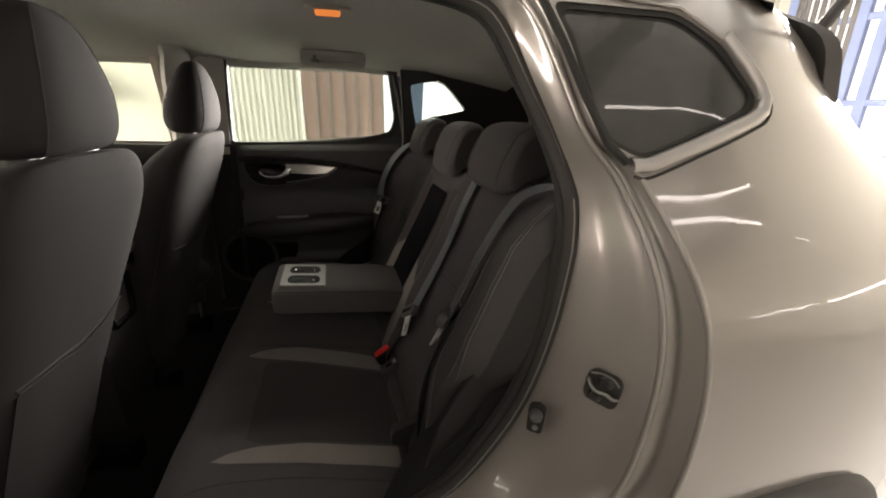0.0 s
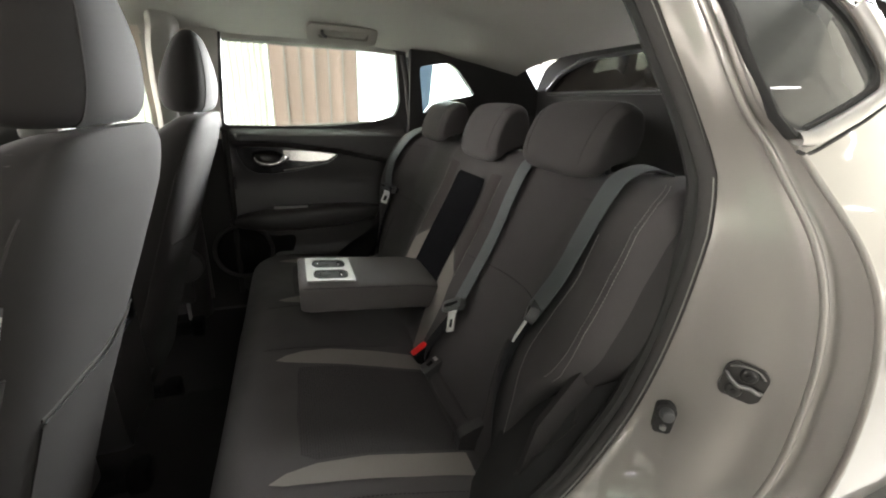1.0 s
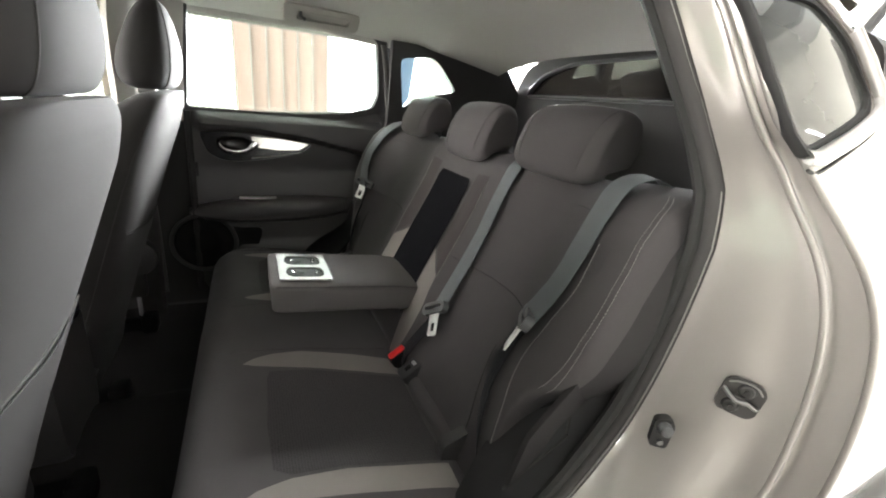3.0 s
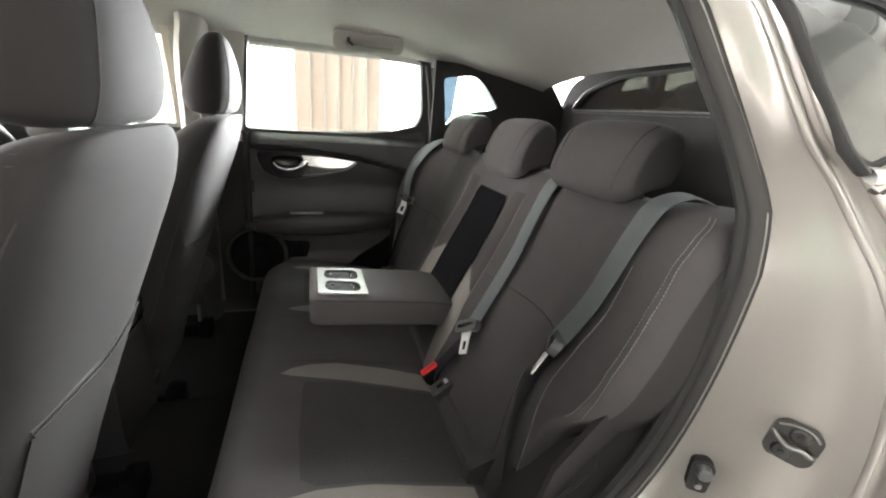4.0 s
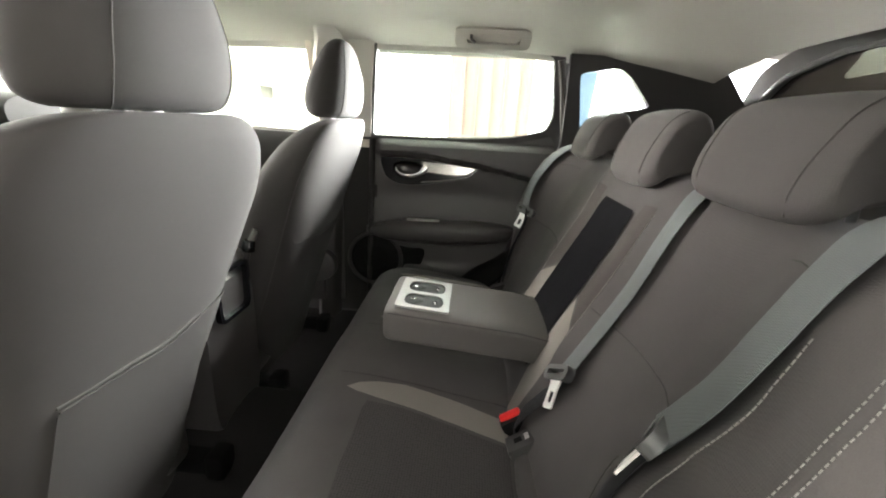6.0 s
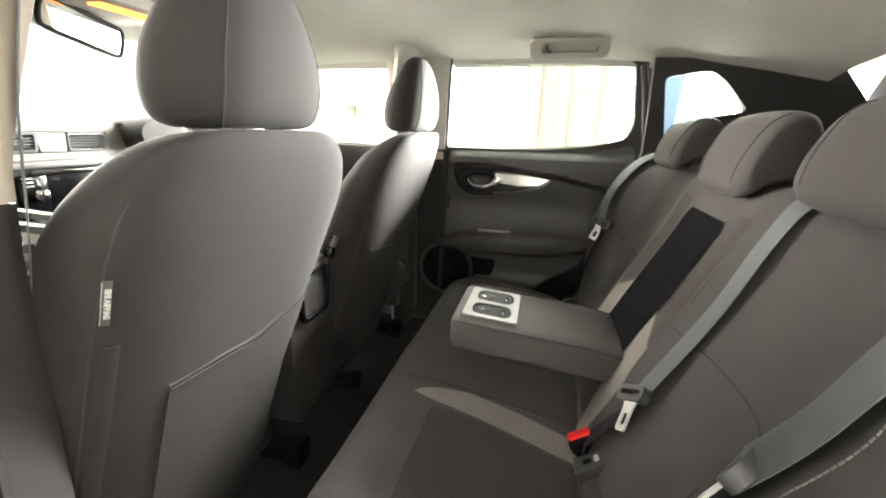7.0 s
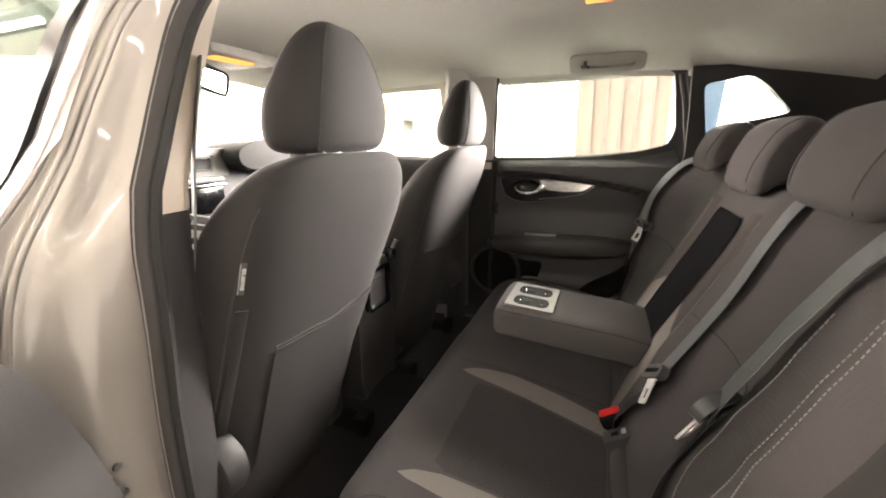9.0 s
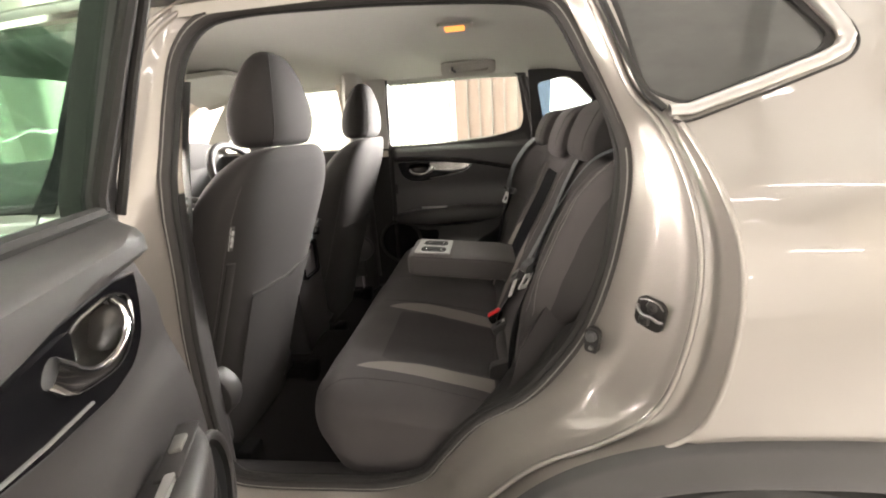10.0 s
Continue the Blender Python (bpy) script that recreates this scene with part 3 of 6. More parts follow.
part("base_plate", local(plate(rounded(((-0.040, -0.030), (-0.028, -0.044), (0.030, -0.044), (0.042, -0.030), (0.042, 0.030), (0.028, 0.046), (-0.026, 0.046), (-0.040, 0.032)), 0.014, 4), [], lambda a, b, d: (a, -0.004 - d, b), 0.008), SW), STRIKER_STEEL, striker, "dark grey base plate")
for z, x in ((0.022, 0.004), (-0.024, -0.010)):
    boss = part("boss", local(cyl(bmesh.new(), (x, -0.011, z), (x, -0.019, z), 0.019, 0.014, 22, 0.003), SW), STRIKER_STEEL, striker, "round dark boss")
    part("screw", local(cyl(bmesh.new(), (x, -0.018, z), (x, -0.0215, z), 0.007, 0.006, 6), SW), RUBBER, boss)
part("striker_loop", local(tube(bmesh.new(), spline([(-0.036, -0.010, 0.012), (-0.026, -0.024, 0.006), (-0.008, -0.028, -0.002), (0.012, -0.028, 0.002), (0.030, -0.022, -0.006), (0.038, -0.010, -0.008)], 20), 0.0046, 10), SW), STEEL, striker, "bent steel striker bar")
part("edge_rib", local(tube(bmesh.new(), spline([(-0.034, -0.012, 0.030), (-0.012, -0.013, 0.040), (0.016, -0.013, 0.040), (0.034, -0.012, 0.026)], 14), 0.0022, 8), SW), STEEL, striker)
stop = thing("rubber_stop", (0.150, -0.758, 0.866), "small black rubber door stop on the painted jamb", "door stop")
SB = Matrix.Translation((0.150, -0.752, 0.866)) @ Matrix.Rotation(radians(-40), 4, "Z") @ Matrix.Scale(0.8, 4)
part("bracket", local(plate(rounded(((-0.015, -0.028), (0.012, -0.028), (0.016, 0.02), (0.004, 0.03), (-0.015, 0.024)), 0.008), [], lambda a, b, d: (a, -d, b), 0.014), SB), RUBBER, stop)
part("buffer", local(cyl(bmesh.new(), (0, -0.012, 0.012), (0.002, -0.026, 0.012), 0.012, 0.010, 14, 0.002), SB), PLASTIC_MID, stop)
part("bolt", local(cyl(bmesh.new(), (0, -0.012, -0.016), (0, -0.018, -0.016), 0.006, 0.005, 6), SB), STEEL, stop)

# wheel
wheel = thing("wheel", (WHEEL_X, -0.77, 0.0), "black road tyre in the wheel arch on an alloy rim", "wheel")
bm = bmesh.new()
prof = ((0.235, -0.09), (0.26, -0.105), (0.30, -0.11), (0.328, -0.1), (0.34, -0.075), (0.345, 0.0), (0.34, 0.075), (0.328, 0.1), (0.26, 0.105), (0.235, 0.09))
rings(bm, [[(WHEEL_X + r * math.cos(a), -0.76 + w, WHEEL_Z + r * math.sin(a)) for r, w in prof] for a in (2 * math.pi * k / 64 for k in range(65))], False, False)
bmesh.ops.remove_doubles(bm, verts=bm.verts, dist=1e-5)
tyre = part("tyre", bm, TYRE, wheel)
bm = bmesh.new()
for k in range(72):
    a = 2 * math.pi * k / 72
    for s in (-1, 1):
        m = Matrix.Translation((WHEEL_X, -0.76, WHEEL_Z)) @ Matrix.Rotation(-a, 4, "Y") @ Matrix.Translation((0.343, s * 0.045, 0)) @ Matrix.Rotation(radians(25 * s), 4, "X")
        bmesh.ops.create_cube(bm, size=1.0, matrix=m @ Matrix.Diagonal((0.012, 0.06, 0.021, 1)))
tagged(part("tread_blocks", bm, TYRE, tyre), "", "", "", "stuff")
bm = bmesh.new()
cyl(bm, (WHEEL_X, -0.70, WHEEL_Z), (WHEEL_X, -0.845, WHEEL_Z), 0.236, 0.236, 40)
part("rim", bm, ALLOY, wheel)

# tail lamp, tailgate upper edge as a block, and tailgate stay at the tail
bm = surface(lambda u, v: (0.98 + 0.06 * u, outer_y(0.98 + 0.06 * u, 1.0) - 0.012, 0.97 + 0.16 * v + 0.02 * u), lin(0, 1, 8), lin(0, 1, 8), (0, 0.03, 0))
tail_lamp = part("tail_lamp", bm, REDLAMP, None)
tagged(tail_lamp, "red tail lamp at the corner of the car", "tail lamp")
spoiler = thing("tailgate_upper_edge", (0.85, -0.42, 1.46), "black block for the tailgate's upper edge", "spoiler")
bm = bmesh.new()
rings(bm, [[(x, y, z + dz) for x, z in ((0.62, 1.42), (0.64, 1.45), (0.70, 1.465), (0.755, 1.462), (0.79, 1.43), (0.80, 1.39), (0.77, 1.37), (0.68, 1.385))] for y, dz in ((-0.52, -0.015), (-0.50, 0.0), (-0.44, 0.002), (-0.36, 0.0), (-0.34, -0.01))])
part("edge_block", bm, RUBBER, spoiler)
stay = thing("tailgate_stay", (0.90, -0.48, 1.38), "dark gas stay rising from the tailgate opening", "gas stay")
part("cylinder", tube(bmesh.new(), [(0.785, -0.50, 1.385), (0.87, -0.50, 1.50)], 0.012), PLASTIC, stay)
part("rod", tube(bmesh.new(), [(0.87, -0.50, 1.50), (1.06, -0.50, 1.76)], 0.009), PLASTIC, stay)

# ---- inside lining ----


def liner_z(x, y):
    return interp(x, ((-1.45, 1.45), (-1.2, 1.492), (-0.8, 1.508), (-0.1, 1.512), (0.25, 1.49), (0.45, 1.455), (0.62, 1.42))) - 0.062 * min(abs(y) / 0.6, 1.05) ** 3.2


headliner = structure("ceiling", surface(lambda x, y: (x, y, liner_z(x, y)), lin(-1.42, 0.62, 40), lin(-0.60, 0.60, 36), (0, 0, 0.02)), LINER, "pale grey-beige cloth headliner of the car", "headliner")
structure("floor", surface(lambda x, y: (x, y, 0.37 + 0.09 * math.exp(-((y / 0.13) ** 4)) + (0.02 if x > -0.45 else 0.0) + 0.004 * noise.noise((x * 9, y * 9, 0))), lin(-1.7, 0.05, 40), lin(-0.66, 0.765, 44), (0, 0, -0.03)), CARPET, "black carpet of the rear footwell", "car floor")
bm = bmesh.new()
rings(bm, [[(x, y, z) for y, z in ((-0.69, 0.47), (-0.66, 0.475), (-0.62, 0.46), (-0.60, 0.40), (-0.60, 0.36))] for x in lin(-1.6, -0.1, 20)], False, False)
scuff = part("sill_trim", bm, PLASTIC, None)
tagged(scuff, "black plastic sill cover beside the footwell", "sill trim", "", "structure")

# centre pillar trim, both sides: beige above, black below
def pillar_trim(side):
    t = thing("centre_pillar_trim", (-0.68, side * 0.66, 0.45), "centre pillar trim, beige above and black plastic below", "pillar trim", "centre pillar trims", "structure")
    near = side < 0

    def section(z):
        o = abs(inner_y(z)) - 0.012
        lean = interp(z, ((0.45, -0.025), (0.85, -0.012), (1.12, 0.0), (1.3, 0.012), (1.4, 0.025), (1.47, 0.045), (1.5, 0.055)))
        i = o - interp(z, ((0.45, 0.06), (1.12, 0.075), (1.45, 0.05)))
        w = 1.0 if near else 0.55
        return [(-0.622 + lean, side * o, z), (-0.628 + lean, side * (i + 0.02), z), (-0.64 + lean, side * i, z), (-0.64 - 0.08 * w + lean, side * (i - 0.008), z), (-0.64 - 0.115 * w + lean, side * (i + 0.012), z), (-0.64 - 0.13 * w + lean, side * o, z)]

    # the far upper cover's duller tone carries the dimmer light there
    for name, a, b, mat in (("lower_cover", 0.40, 1.128, PLASTIC), ("upper_cover", 1.130, 1.495, BEIGE if near else LINER)):
        bm = bmesh.new()
        rings(bm, [section(z) for z in lin(a, b, 14)])
        part(name, bm, mat, t, "pale upper cover, toned duller on the dim far side" if mat is not PLASTIC else "black lower cover", 50)
    return t


pillar_trim(-1)
pillar_trim(1)

far_shell = thing("far_side_shell", (-0.2, 0.76, 0.35), "dark inner shell behind the far door", "car shell", "", "structure")
part("inner_skin", fine_plate([(-1.7, 0.33), (0.82, 0.33), (0.82, 1.10), (-1.7, 1.10)], [], lambda x, z, d: (x, 0.758 + d, z), 0.012, 0.2), PLASTIC, far_shell)
part("shut_face", fine_plate([(-0.66, 0.40), (-0.50, 0.40), (-0.50, 1.13), (-0.66, 1.13)], [], lambda x, z, d: (x, 0.722 + d, z), 0.012, 0.2), RUBBER, far_shell)
part("pillar_face", fine_plate([(-0.74, 1.10), (-0.53, 1.10), (-0.50, 1.47), (-0.72, 1.48)], [], lambda x, z, d: (x, -inner_y(z) + 0.016 + d, z), 0.01, 0.06), BEIGE, far_shell)
part("quarter_filler", fine_plate([(0.13, 1.10), (0.30, 1.10), (0.20, 1.30), (0.20, 1.47), (0.115, 1.47), (0.15, 1.40), (0.175, 1.26), (0.16, 1.19)], [], lambda x, z, d: (x, -inner_y(z) + 0.03 + d, z), 0.01, 0.06), PLASTIC, far_shell)
part("roof_rail", surface(lambda x, v: (x, 0.575 + 0.05 * v, liner_z(x, 0.575) + 0.012 - 0.035 * v), lin(-1.4, 0.62, 30), lin(0, 1, 6), (0, 0.03, 0.03)), LINER, far_shell)
part("roof_skin", surface(lambda x, v: (x, 0.58 + 0.08 * v, 1.53 - 0.10 * v), lin(-1.4, 0.8, 10), lin(0, 1, 4), (0, 0.01, 0.01)), PAINT, far_shell)

# side walls of the load space and rear pillars
FAR_Q = rounded(((0.205, 1.385), (0.33, 1.405), (0.375, 1.375), (0.455, 1.295), (0.43, 1.285), (0.30, 1.262), (0.245, 1.205)), 0.02, 3)


def far_y(z):
    return -inner_y(z) - 0.03


rear_pillar = thing("rear_pillar_trim", (0.4, 0.68, 0.6), "black plastic rear pillar trim around a small side window", "pillar trim", "", "structure")
part("cover", fine_plate([(0.165, 1.44), (0.62, 1.43), (0.80, 1.25), (0.80, 0.6), (0.2, 0.6), (0.16, 1.0), (0.19, 1.16)], [FAR_Q], lambda x, z, d: (x, far_y(z) + d - 0.10 * max(0, x - 0.35), z), 0.03), PLASTIC, rear_pillar)
part("window_pane", fine_plate(FAR_Q, [], lambda x, z, d: (x, far_y(z) + 0.02 + d - 0.10 * max(0, x - 0.35), z), 0.004), GLASS, rear_pillar)
part("blue_edge_strip", fine_plate(((0.20, 1.384), (0.268, 1.396), (0.272, 1.25), (0.244, 1.203)), [], lambda x, z, d: (x, far_y(z) + 0.026 + d, z), 0.002), BLUE_EDGE, rear_pillar, "pale blue translucent strip on the pane's edge")
bm = tube(bmesh.new(), [(0.142, 0.60, 1.425), (0.165, 0.625, 1.34), (0.185, 0.66, 1.24), (0.20, 0.675, 1.17), (0.205, 0.68, 1.08)], 0.011, 8)
part("door_seal", bm, SEAL_CLOTH, rear_pillar)
near_pillar = thing("rear_quarter_trim", (0.4, -0.66, 0.6), "black plastic quarter trim beside the rear bench", "pillar trim", "", "structure")
part("cover", fine_plate([(0.13, 1.42), (0.60, 1.42), (0.80, 1.25), (0.80, 0.6), (0.1, 0.6), (0.16, 0.8), (0.215, 1.0), (0.225, 1.1), (0.22, 1.18), (0.17, 1.31)], [QUARTER_GLASS], lambda x, z, d: (x, inner_y(z) + 0.03 - d + 0.10 * max(0, x - 0.35), z), 0.03), PLASTIC, near_pillar)
# side trim between the bolster and the door seal, with its joints
COVER_EDGES = (((0.218, 1.20), (0.200, -0.680, 1.20)), ((0.222, 1.10), (0.185, -0.684, 1.10)), ((0.207, 0.98), (0.150, -0.686, 0.98)), ((0.178, 0.880), (0.135, -0.668, 0.890)), ((0.145, 0.82), (0.105, -0.620, 0.835)), ((0.112, 0.764), (0.066, -0.575, 0.782)), ((0.052, 0.702), (0.026, -0.552, 0.695)), ((-0.045, 0.640), (-0.035, -0.570, 0.612)), ((-0.12, 0.560), (-0.10, -0.60, 0.55)), ((-0.17, 0.49), (-0.15, -0.60, 0.48)))
COVER_OUT, COVER_IN = spline([(x, -0.690, z) for (x, z), _ in COVER_EDGES], 45), spline([p for _, p in COVER_EDGES], 45)


def side_cover(u, v):
    """u runs down along the door seal, v inward under the bolster; it swells low down."""
    a, b = Vector(COVER_OUT[u]), Vector(COVER_IN[u])
    return a.lerp(b, v) + Vector((-0.008, -0.004, 0.010)) * (4 * v * (1 - v) * step01(0.90 - a.z, 0.0, 0.12))


def cover_line(stops):
    return [side_cover(round(u), v) for u, v, _ in spline([(u, v, 0) for u, v in stops], 14)]


part("side_cover", surface(side_cover, range(45), lin(0, 1, 14), (0.004, -0.004, -0.004)), SIDE_COVER, near_pillar, "grained black side cover", 60)
for stops in (((7, 0.05), (6, 0.3), (5, 0.7)), ((18, 0.95), (20, 0.72), (22, 0.45), (24, 0.32), (26, 0.32), (28, 0.36), (31, 0.42))):
    part("cover_joint", tube(bmesh.new(), cover_line(stops), 0.0022, 6), SEAM, near_pillar, "dark joint of the cover")
# far twin of the cover, in black to paint the shadow beside the bench
part("side_cover", surface(lambda u, v: (side_cover(u, v) + Vector((-0.05 * (1 - v), 0, 0))) * Vector((1, -1, 1)), range(12, 45), lin(0, 1, 10), (0.004, 0.004, -0.004)), CUP_BLACK, rear_pillar, "side cover between door and bench, blackened for shade", 60)
part("seal_gap", tube(bmesh.new(), [(x - 0.012, -0.694, z) for x, z in ((0.222, 1.17), (0.220, 1.10), (0.205, 0.98), (0.172, 0.87), (0.125, 0.785), (0.055, 0.71), (-0.04, 0.648))], 0.006, 6), RUBBER, near_pillar, "black gap beside the seal")

# stand-in seen from inside at the open rear, shaped as a tailgate ajar
tailgate = thing("tailgate", (0.74, 0.0, 0.7), "dark framed pane above the load space, stand-in at the open rear", "tailgate")
TG_OUT = rounded(((-0.62, 0.66), (0.60, 0.66), (0.62, 1.28), (0.50, 1.405), (0.34, 1.45), (0.15, 1.475), (-0.45, 1.49), (-0.60, 1.42)), 0.05, 4)
TG_WIN = rounded(((-0.56, 1.30), (0.51, 1.305), (0.40, 1.375), (0.22, 1.415), (-0.42, 1.425), (-0.54, 1.39)), 0.04, 4)
part("inner_frame", plate(TG_OUT, [TG_WIN], lambda a, b, d: (0.74 + d + 0.2 * (1.30 - b), a, b), 0.04), PLASTIC, tailgate)
pane = part("window_pane", plate(TG_WIN, [], lambda a, b, d: (0.755 + d + 0.2 * (1.30 - b), a, b), 0.004), TAIL_GLASS, tailgate, "dark tinted pane")
# no shadow from the pane, so rear daylight reaches the front seats
pane.visible_shadow = False
bm = tube(bmesh.new(), [(0.735 + 0.2 * (1.30 - b), a, b) for a, b in TG_WIN], 0.007, 6, True)
part("window_edge", bm, PLASTIC_MID, tailgate)
load = structure("floor_load_space", surface(lambda x, y: (x, y, 0.70), lin(0.2, 0.85, 6), lin(-0.62, 0.62, 8), (0, 0, -0.03)), CARPET, "black carpet of the load space", "load floor")


# ---- rear bench ----
CUSHION = ((-0.30, 0.36), (-0.36, 0.39), (-0.41, 0.44), (-0.447, 0.50), (-0.468, 0.56), (-0.466, 0.60), (-0.452, 0.632), (-0.425, 0.652), (-0.39, 0.661), (-0.33, 0.660), (-0.27, 0.654), (-0.2, 0.645), (-0.1, 0.629), (-0.03, 0.616), (0.04, 0.59))


def cushion_dent(x, y):
    a = abs(y)
    dip = -0.012 * math.exp(-(((a - 0.35) / 0.11) ** 4)) * interp(x, ((-0.42, 0.0), (-0.32, 1.0), (-0.05, 1.0), (0.0, 0.5)))
    folds = 0.0028 * noise.noise((x * 7, y * 9, 1.3)) + 0.0012 * noise.noise((x * 19, y * 23, 4.1))
    return dip + 0.006 * math.exp(-((y / 0.1) ** 2)) + folds


def cushion_point(x, z, y):
    a = abs(y)
    over = max(0.0, a - 0.53) / 0.13
    pull = 0.075 * (1 - math.sqrt(max(0.0, 1 - min(over, 1.0) ** 2)))
    drop = 0.05 * (1 - math.sqrt(max(0.0, 1 - min(over, 1.0) ** 2.5)))
    k = min(1.0, max(0.0, (-x - 0.1) / 0.36))
    return (x + pull * 1.6 * k, y, z + (cushion_dent(x, y) - drop if z > 0.55 else 0.0))


def cushion_top(x, y):
    return cushion_point(x, interp(x, CUSHION[4:]), y)


bench = thing("rear_bench_seat", (-0.1, 0.0, 0.37), "dark grey cloth rear bench with light stripes and folded-out armrest", "car seat")
bm = bmesh.new()
prof = [tuple(p[:2]) for p in spline([(a, b, 0) for a, b in CUSHION], 44)] + [(0.03, 0.45), (-0.05, 0.37)]
rings(bm, [[cushion_point(x, z, y) for x, z in prof] for y in [-0.66, -0.659, -0.656, -0.65, *lin(-0.64, 0.64, 90), 0.65, 0.656, 0.659, 0.66]], True, True)
seat_cushion = part("seat_cushion", bm, FABRIC, bench)

STRIPE = ((-0.362, 0.166), (-0.34, 0.150), (-0.30, 0.137), (-0.24, 0.132), (-0.14, 0.145), (-0.02, 0.175), (-0.02, 0.235), (-0.14, 0.213), (-0.24, 0.196), (-0.30, 0.186), (-0.34, 0.176))
STRIPE_OUT = ((-0.366, 0.512), (-0.34, 0.497), (-0.29, 0.487), (-0.20, 0.489), (-0.02, 0.51), (-0.02, 0.562), (-0.20, 0.540), (-0.29, 0.530), (-0.34, 0.522))
INSERT = ((-0.31, 0.20), (-0.24, 0.203), (-0.14, 0.22), (-0.02, 0.243), (-0.02, 0.502), (-0.20, 0.482), (-0.29, 0.478), (-0.315, 0.46), (-0.32, 0.35), (-0.315, 0.22))
for side in (-1, 1):
    for loop in (STRIPE, STRIPE_OUT):
        part("light_stripe", patch(cushion_top, [(x, side * y) for x, y in loop], 0.0022), FABRIC_LIGHT, seat_cushion, "light grey cloth stripe")
    part("mesh_insert", patch(cushion_top, [(x, side * y) for x, y in INSERT], 0.0016), FABRIC_INSERT, seat_cushion, "black diamond-mesh cloth insert")
    line = [(x, side * y) for x, y in ((-0.45, 0.60), (-0.40, 0.575), (-0.34, 0.566), (-0.2, 0.572), (-0.04, 0.59))]
    part("edge_stitching", stitches(cushion_top, [tuple(p[:2]) for p in spline([(a, b, 0) for a, b in line], 30)], 0.001), FABRIC_BACK, seat_cushion)["kind"] = "stuff"
    line = [(-0.41, side * y) for y in lin(0.08, 0.58, 30)]
    part("front_seam", tube(bmesh.new(), [Vector(cushion_top(x, y)) + Vector((0, 0, 0.0004)) for x, y in line], 0.0014, 6), SEAM, seat_cushion)
for y in (-0.115, 0.115):
    part("centre_seam", tube(bmesh.new(), [Vector(cushion_top(x, y * (1 + 0.25 * (x + 0.4)))) + Vector((0, 0, 0.0002)) for x in lin(-0.44, 0.0, 24)], 0.0013, 6), SEAM, seat_cushion)

BACK_X = ((0.54, -0.025), (0.60, 0.0), (0.70, 0.037), (0.80, 0.083), (0.90, 0.132), (1.0, 0.180), (1.06, 0.206), (1.10, 0.226), (1.118, 0.240), (1.13, 0.256))
EDGE = [tuple(p[:2]) for p in spline([(a, b, 0) for a, b in ((0.54, 0.585), (0.66, 0.590), (0.74, 0.600), (0.80, 0.622), (0.845, 0.662), (0.895, 0.692), (0.95, 0.701), (1.0, 0.701), (1.06, 0.697), (1.12, 0.684), (1.2, 0.65))], 60)]


def back_lift(z, w, y):
    bolster = interp(z, ((0.6, 0.0), (0.70, 0.010), (0.76, 0.030), (0.84, 0.060), (0.92, 0.080), (1.0, 0.086), (1.06, 0.079), (1.1, 0.064), (1.14, 0.045))) * step01(w, 0.58, 0.92)
    fall = -0.19 * (1 - math.sqrt(max(0.0, 1 - (max(0.0, w - 0.95) / 0.05) ** 2.2)))
    dip = -0.010 * math.exp(-(((abs(y) - 0.35) / 0.12) ** 4))
    rib = 0.008 * math.exp(-(((abs(y) - 0.16) / 0.05) ** 2))
    folds = 0.0026 * noise.noise((z * 8, y * 9, 7.7)) + 0.0011 * noise.noise((z * 21, y * 19, 2.2))
    return bolster + fall + dip + rib + 0.012 * math.exp(-((y / 0.25) ** 4)) + folds * (1 if w < 0.9 else 0.4)


def back_point(bx, z, y, tilt=1.0):
    w = min(abs(y) / interp(z, EDGE), 1.0)
    o = back_lift(z, w, y)
    return (bx - 0.909 * o * tilt, y, z + 0.416 * o * (1 if o > 0 else 0.3))


def back_top(z, y):
    return back_point(interp(z, BACK_X), z, y)


def on_back(z, y, lift):
    p = Vector(back_top(z, y))
    a, b = Vector(back_top(z + 0.006, y)) - Vector(back_top(z - 0.006, y)), Vector(back_top(z, y + 0.006)) - Vector(back_top(z, y - 0.006))
    return p + a.cross(b).normalized() * lift


bm = bmesh.new()
base = [(z, interp(z, BACK_X), 1.0) for z in lin(0.54, 1.10, 44)] + [(1.118, 0.240, 0.8), (1.130, 0.258, 0.5), (1.134, 0.282, 0.2), (1.130, 0.32, 0.1), (1.10, 0.335, 0.0), (0.85, 0.30, 0.0), (0.58, 0.2, 0.0)]
ws = [*lin(-0.982, -0.90, 16), *lin(-0.89, 0.89, 76), *lin(0.90, 0.982, 16)]
rings(bm, [[back_point(bx, z, w * interp(z, EDGE), tilt) for w in ws] for z, bx, tilt in base], False, False)
backrest = part("backrest", bm, FABRIC, bench)
# the bolster's turned-away sides get the darkened cloth as painted shade
for side in (-1, 1):
    bm = bmesh.new()
    rings(bm, [[back_point(bx, z, side * w * interp(z, EDGE), tilt) for w in (*lin(0.982, 0.996, 7), 0.9985, 1.0)] for z, bx, tilt in base], False, False)
    part("shaded_side", bm, FABRIC_SHADED, backrest, "bolster side, its cloth darkened for shade")
part("centre_panel", patch(back_top, [(z, y) for z, y in ((0.70, -0.098), (0.70, 0.098), (1.04, 0.090), (1.058, 0.080), (1.058, -0.084), (1.04, -0.094))], 0.0045), FABRIC_PANEL, backrest, "black load-through panel")
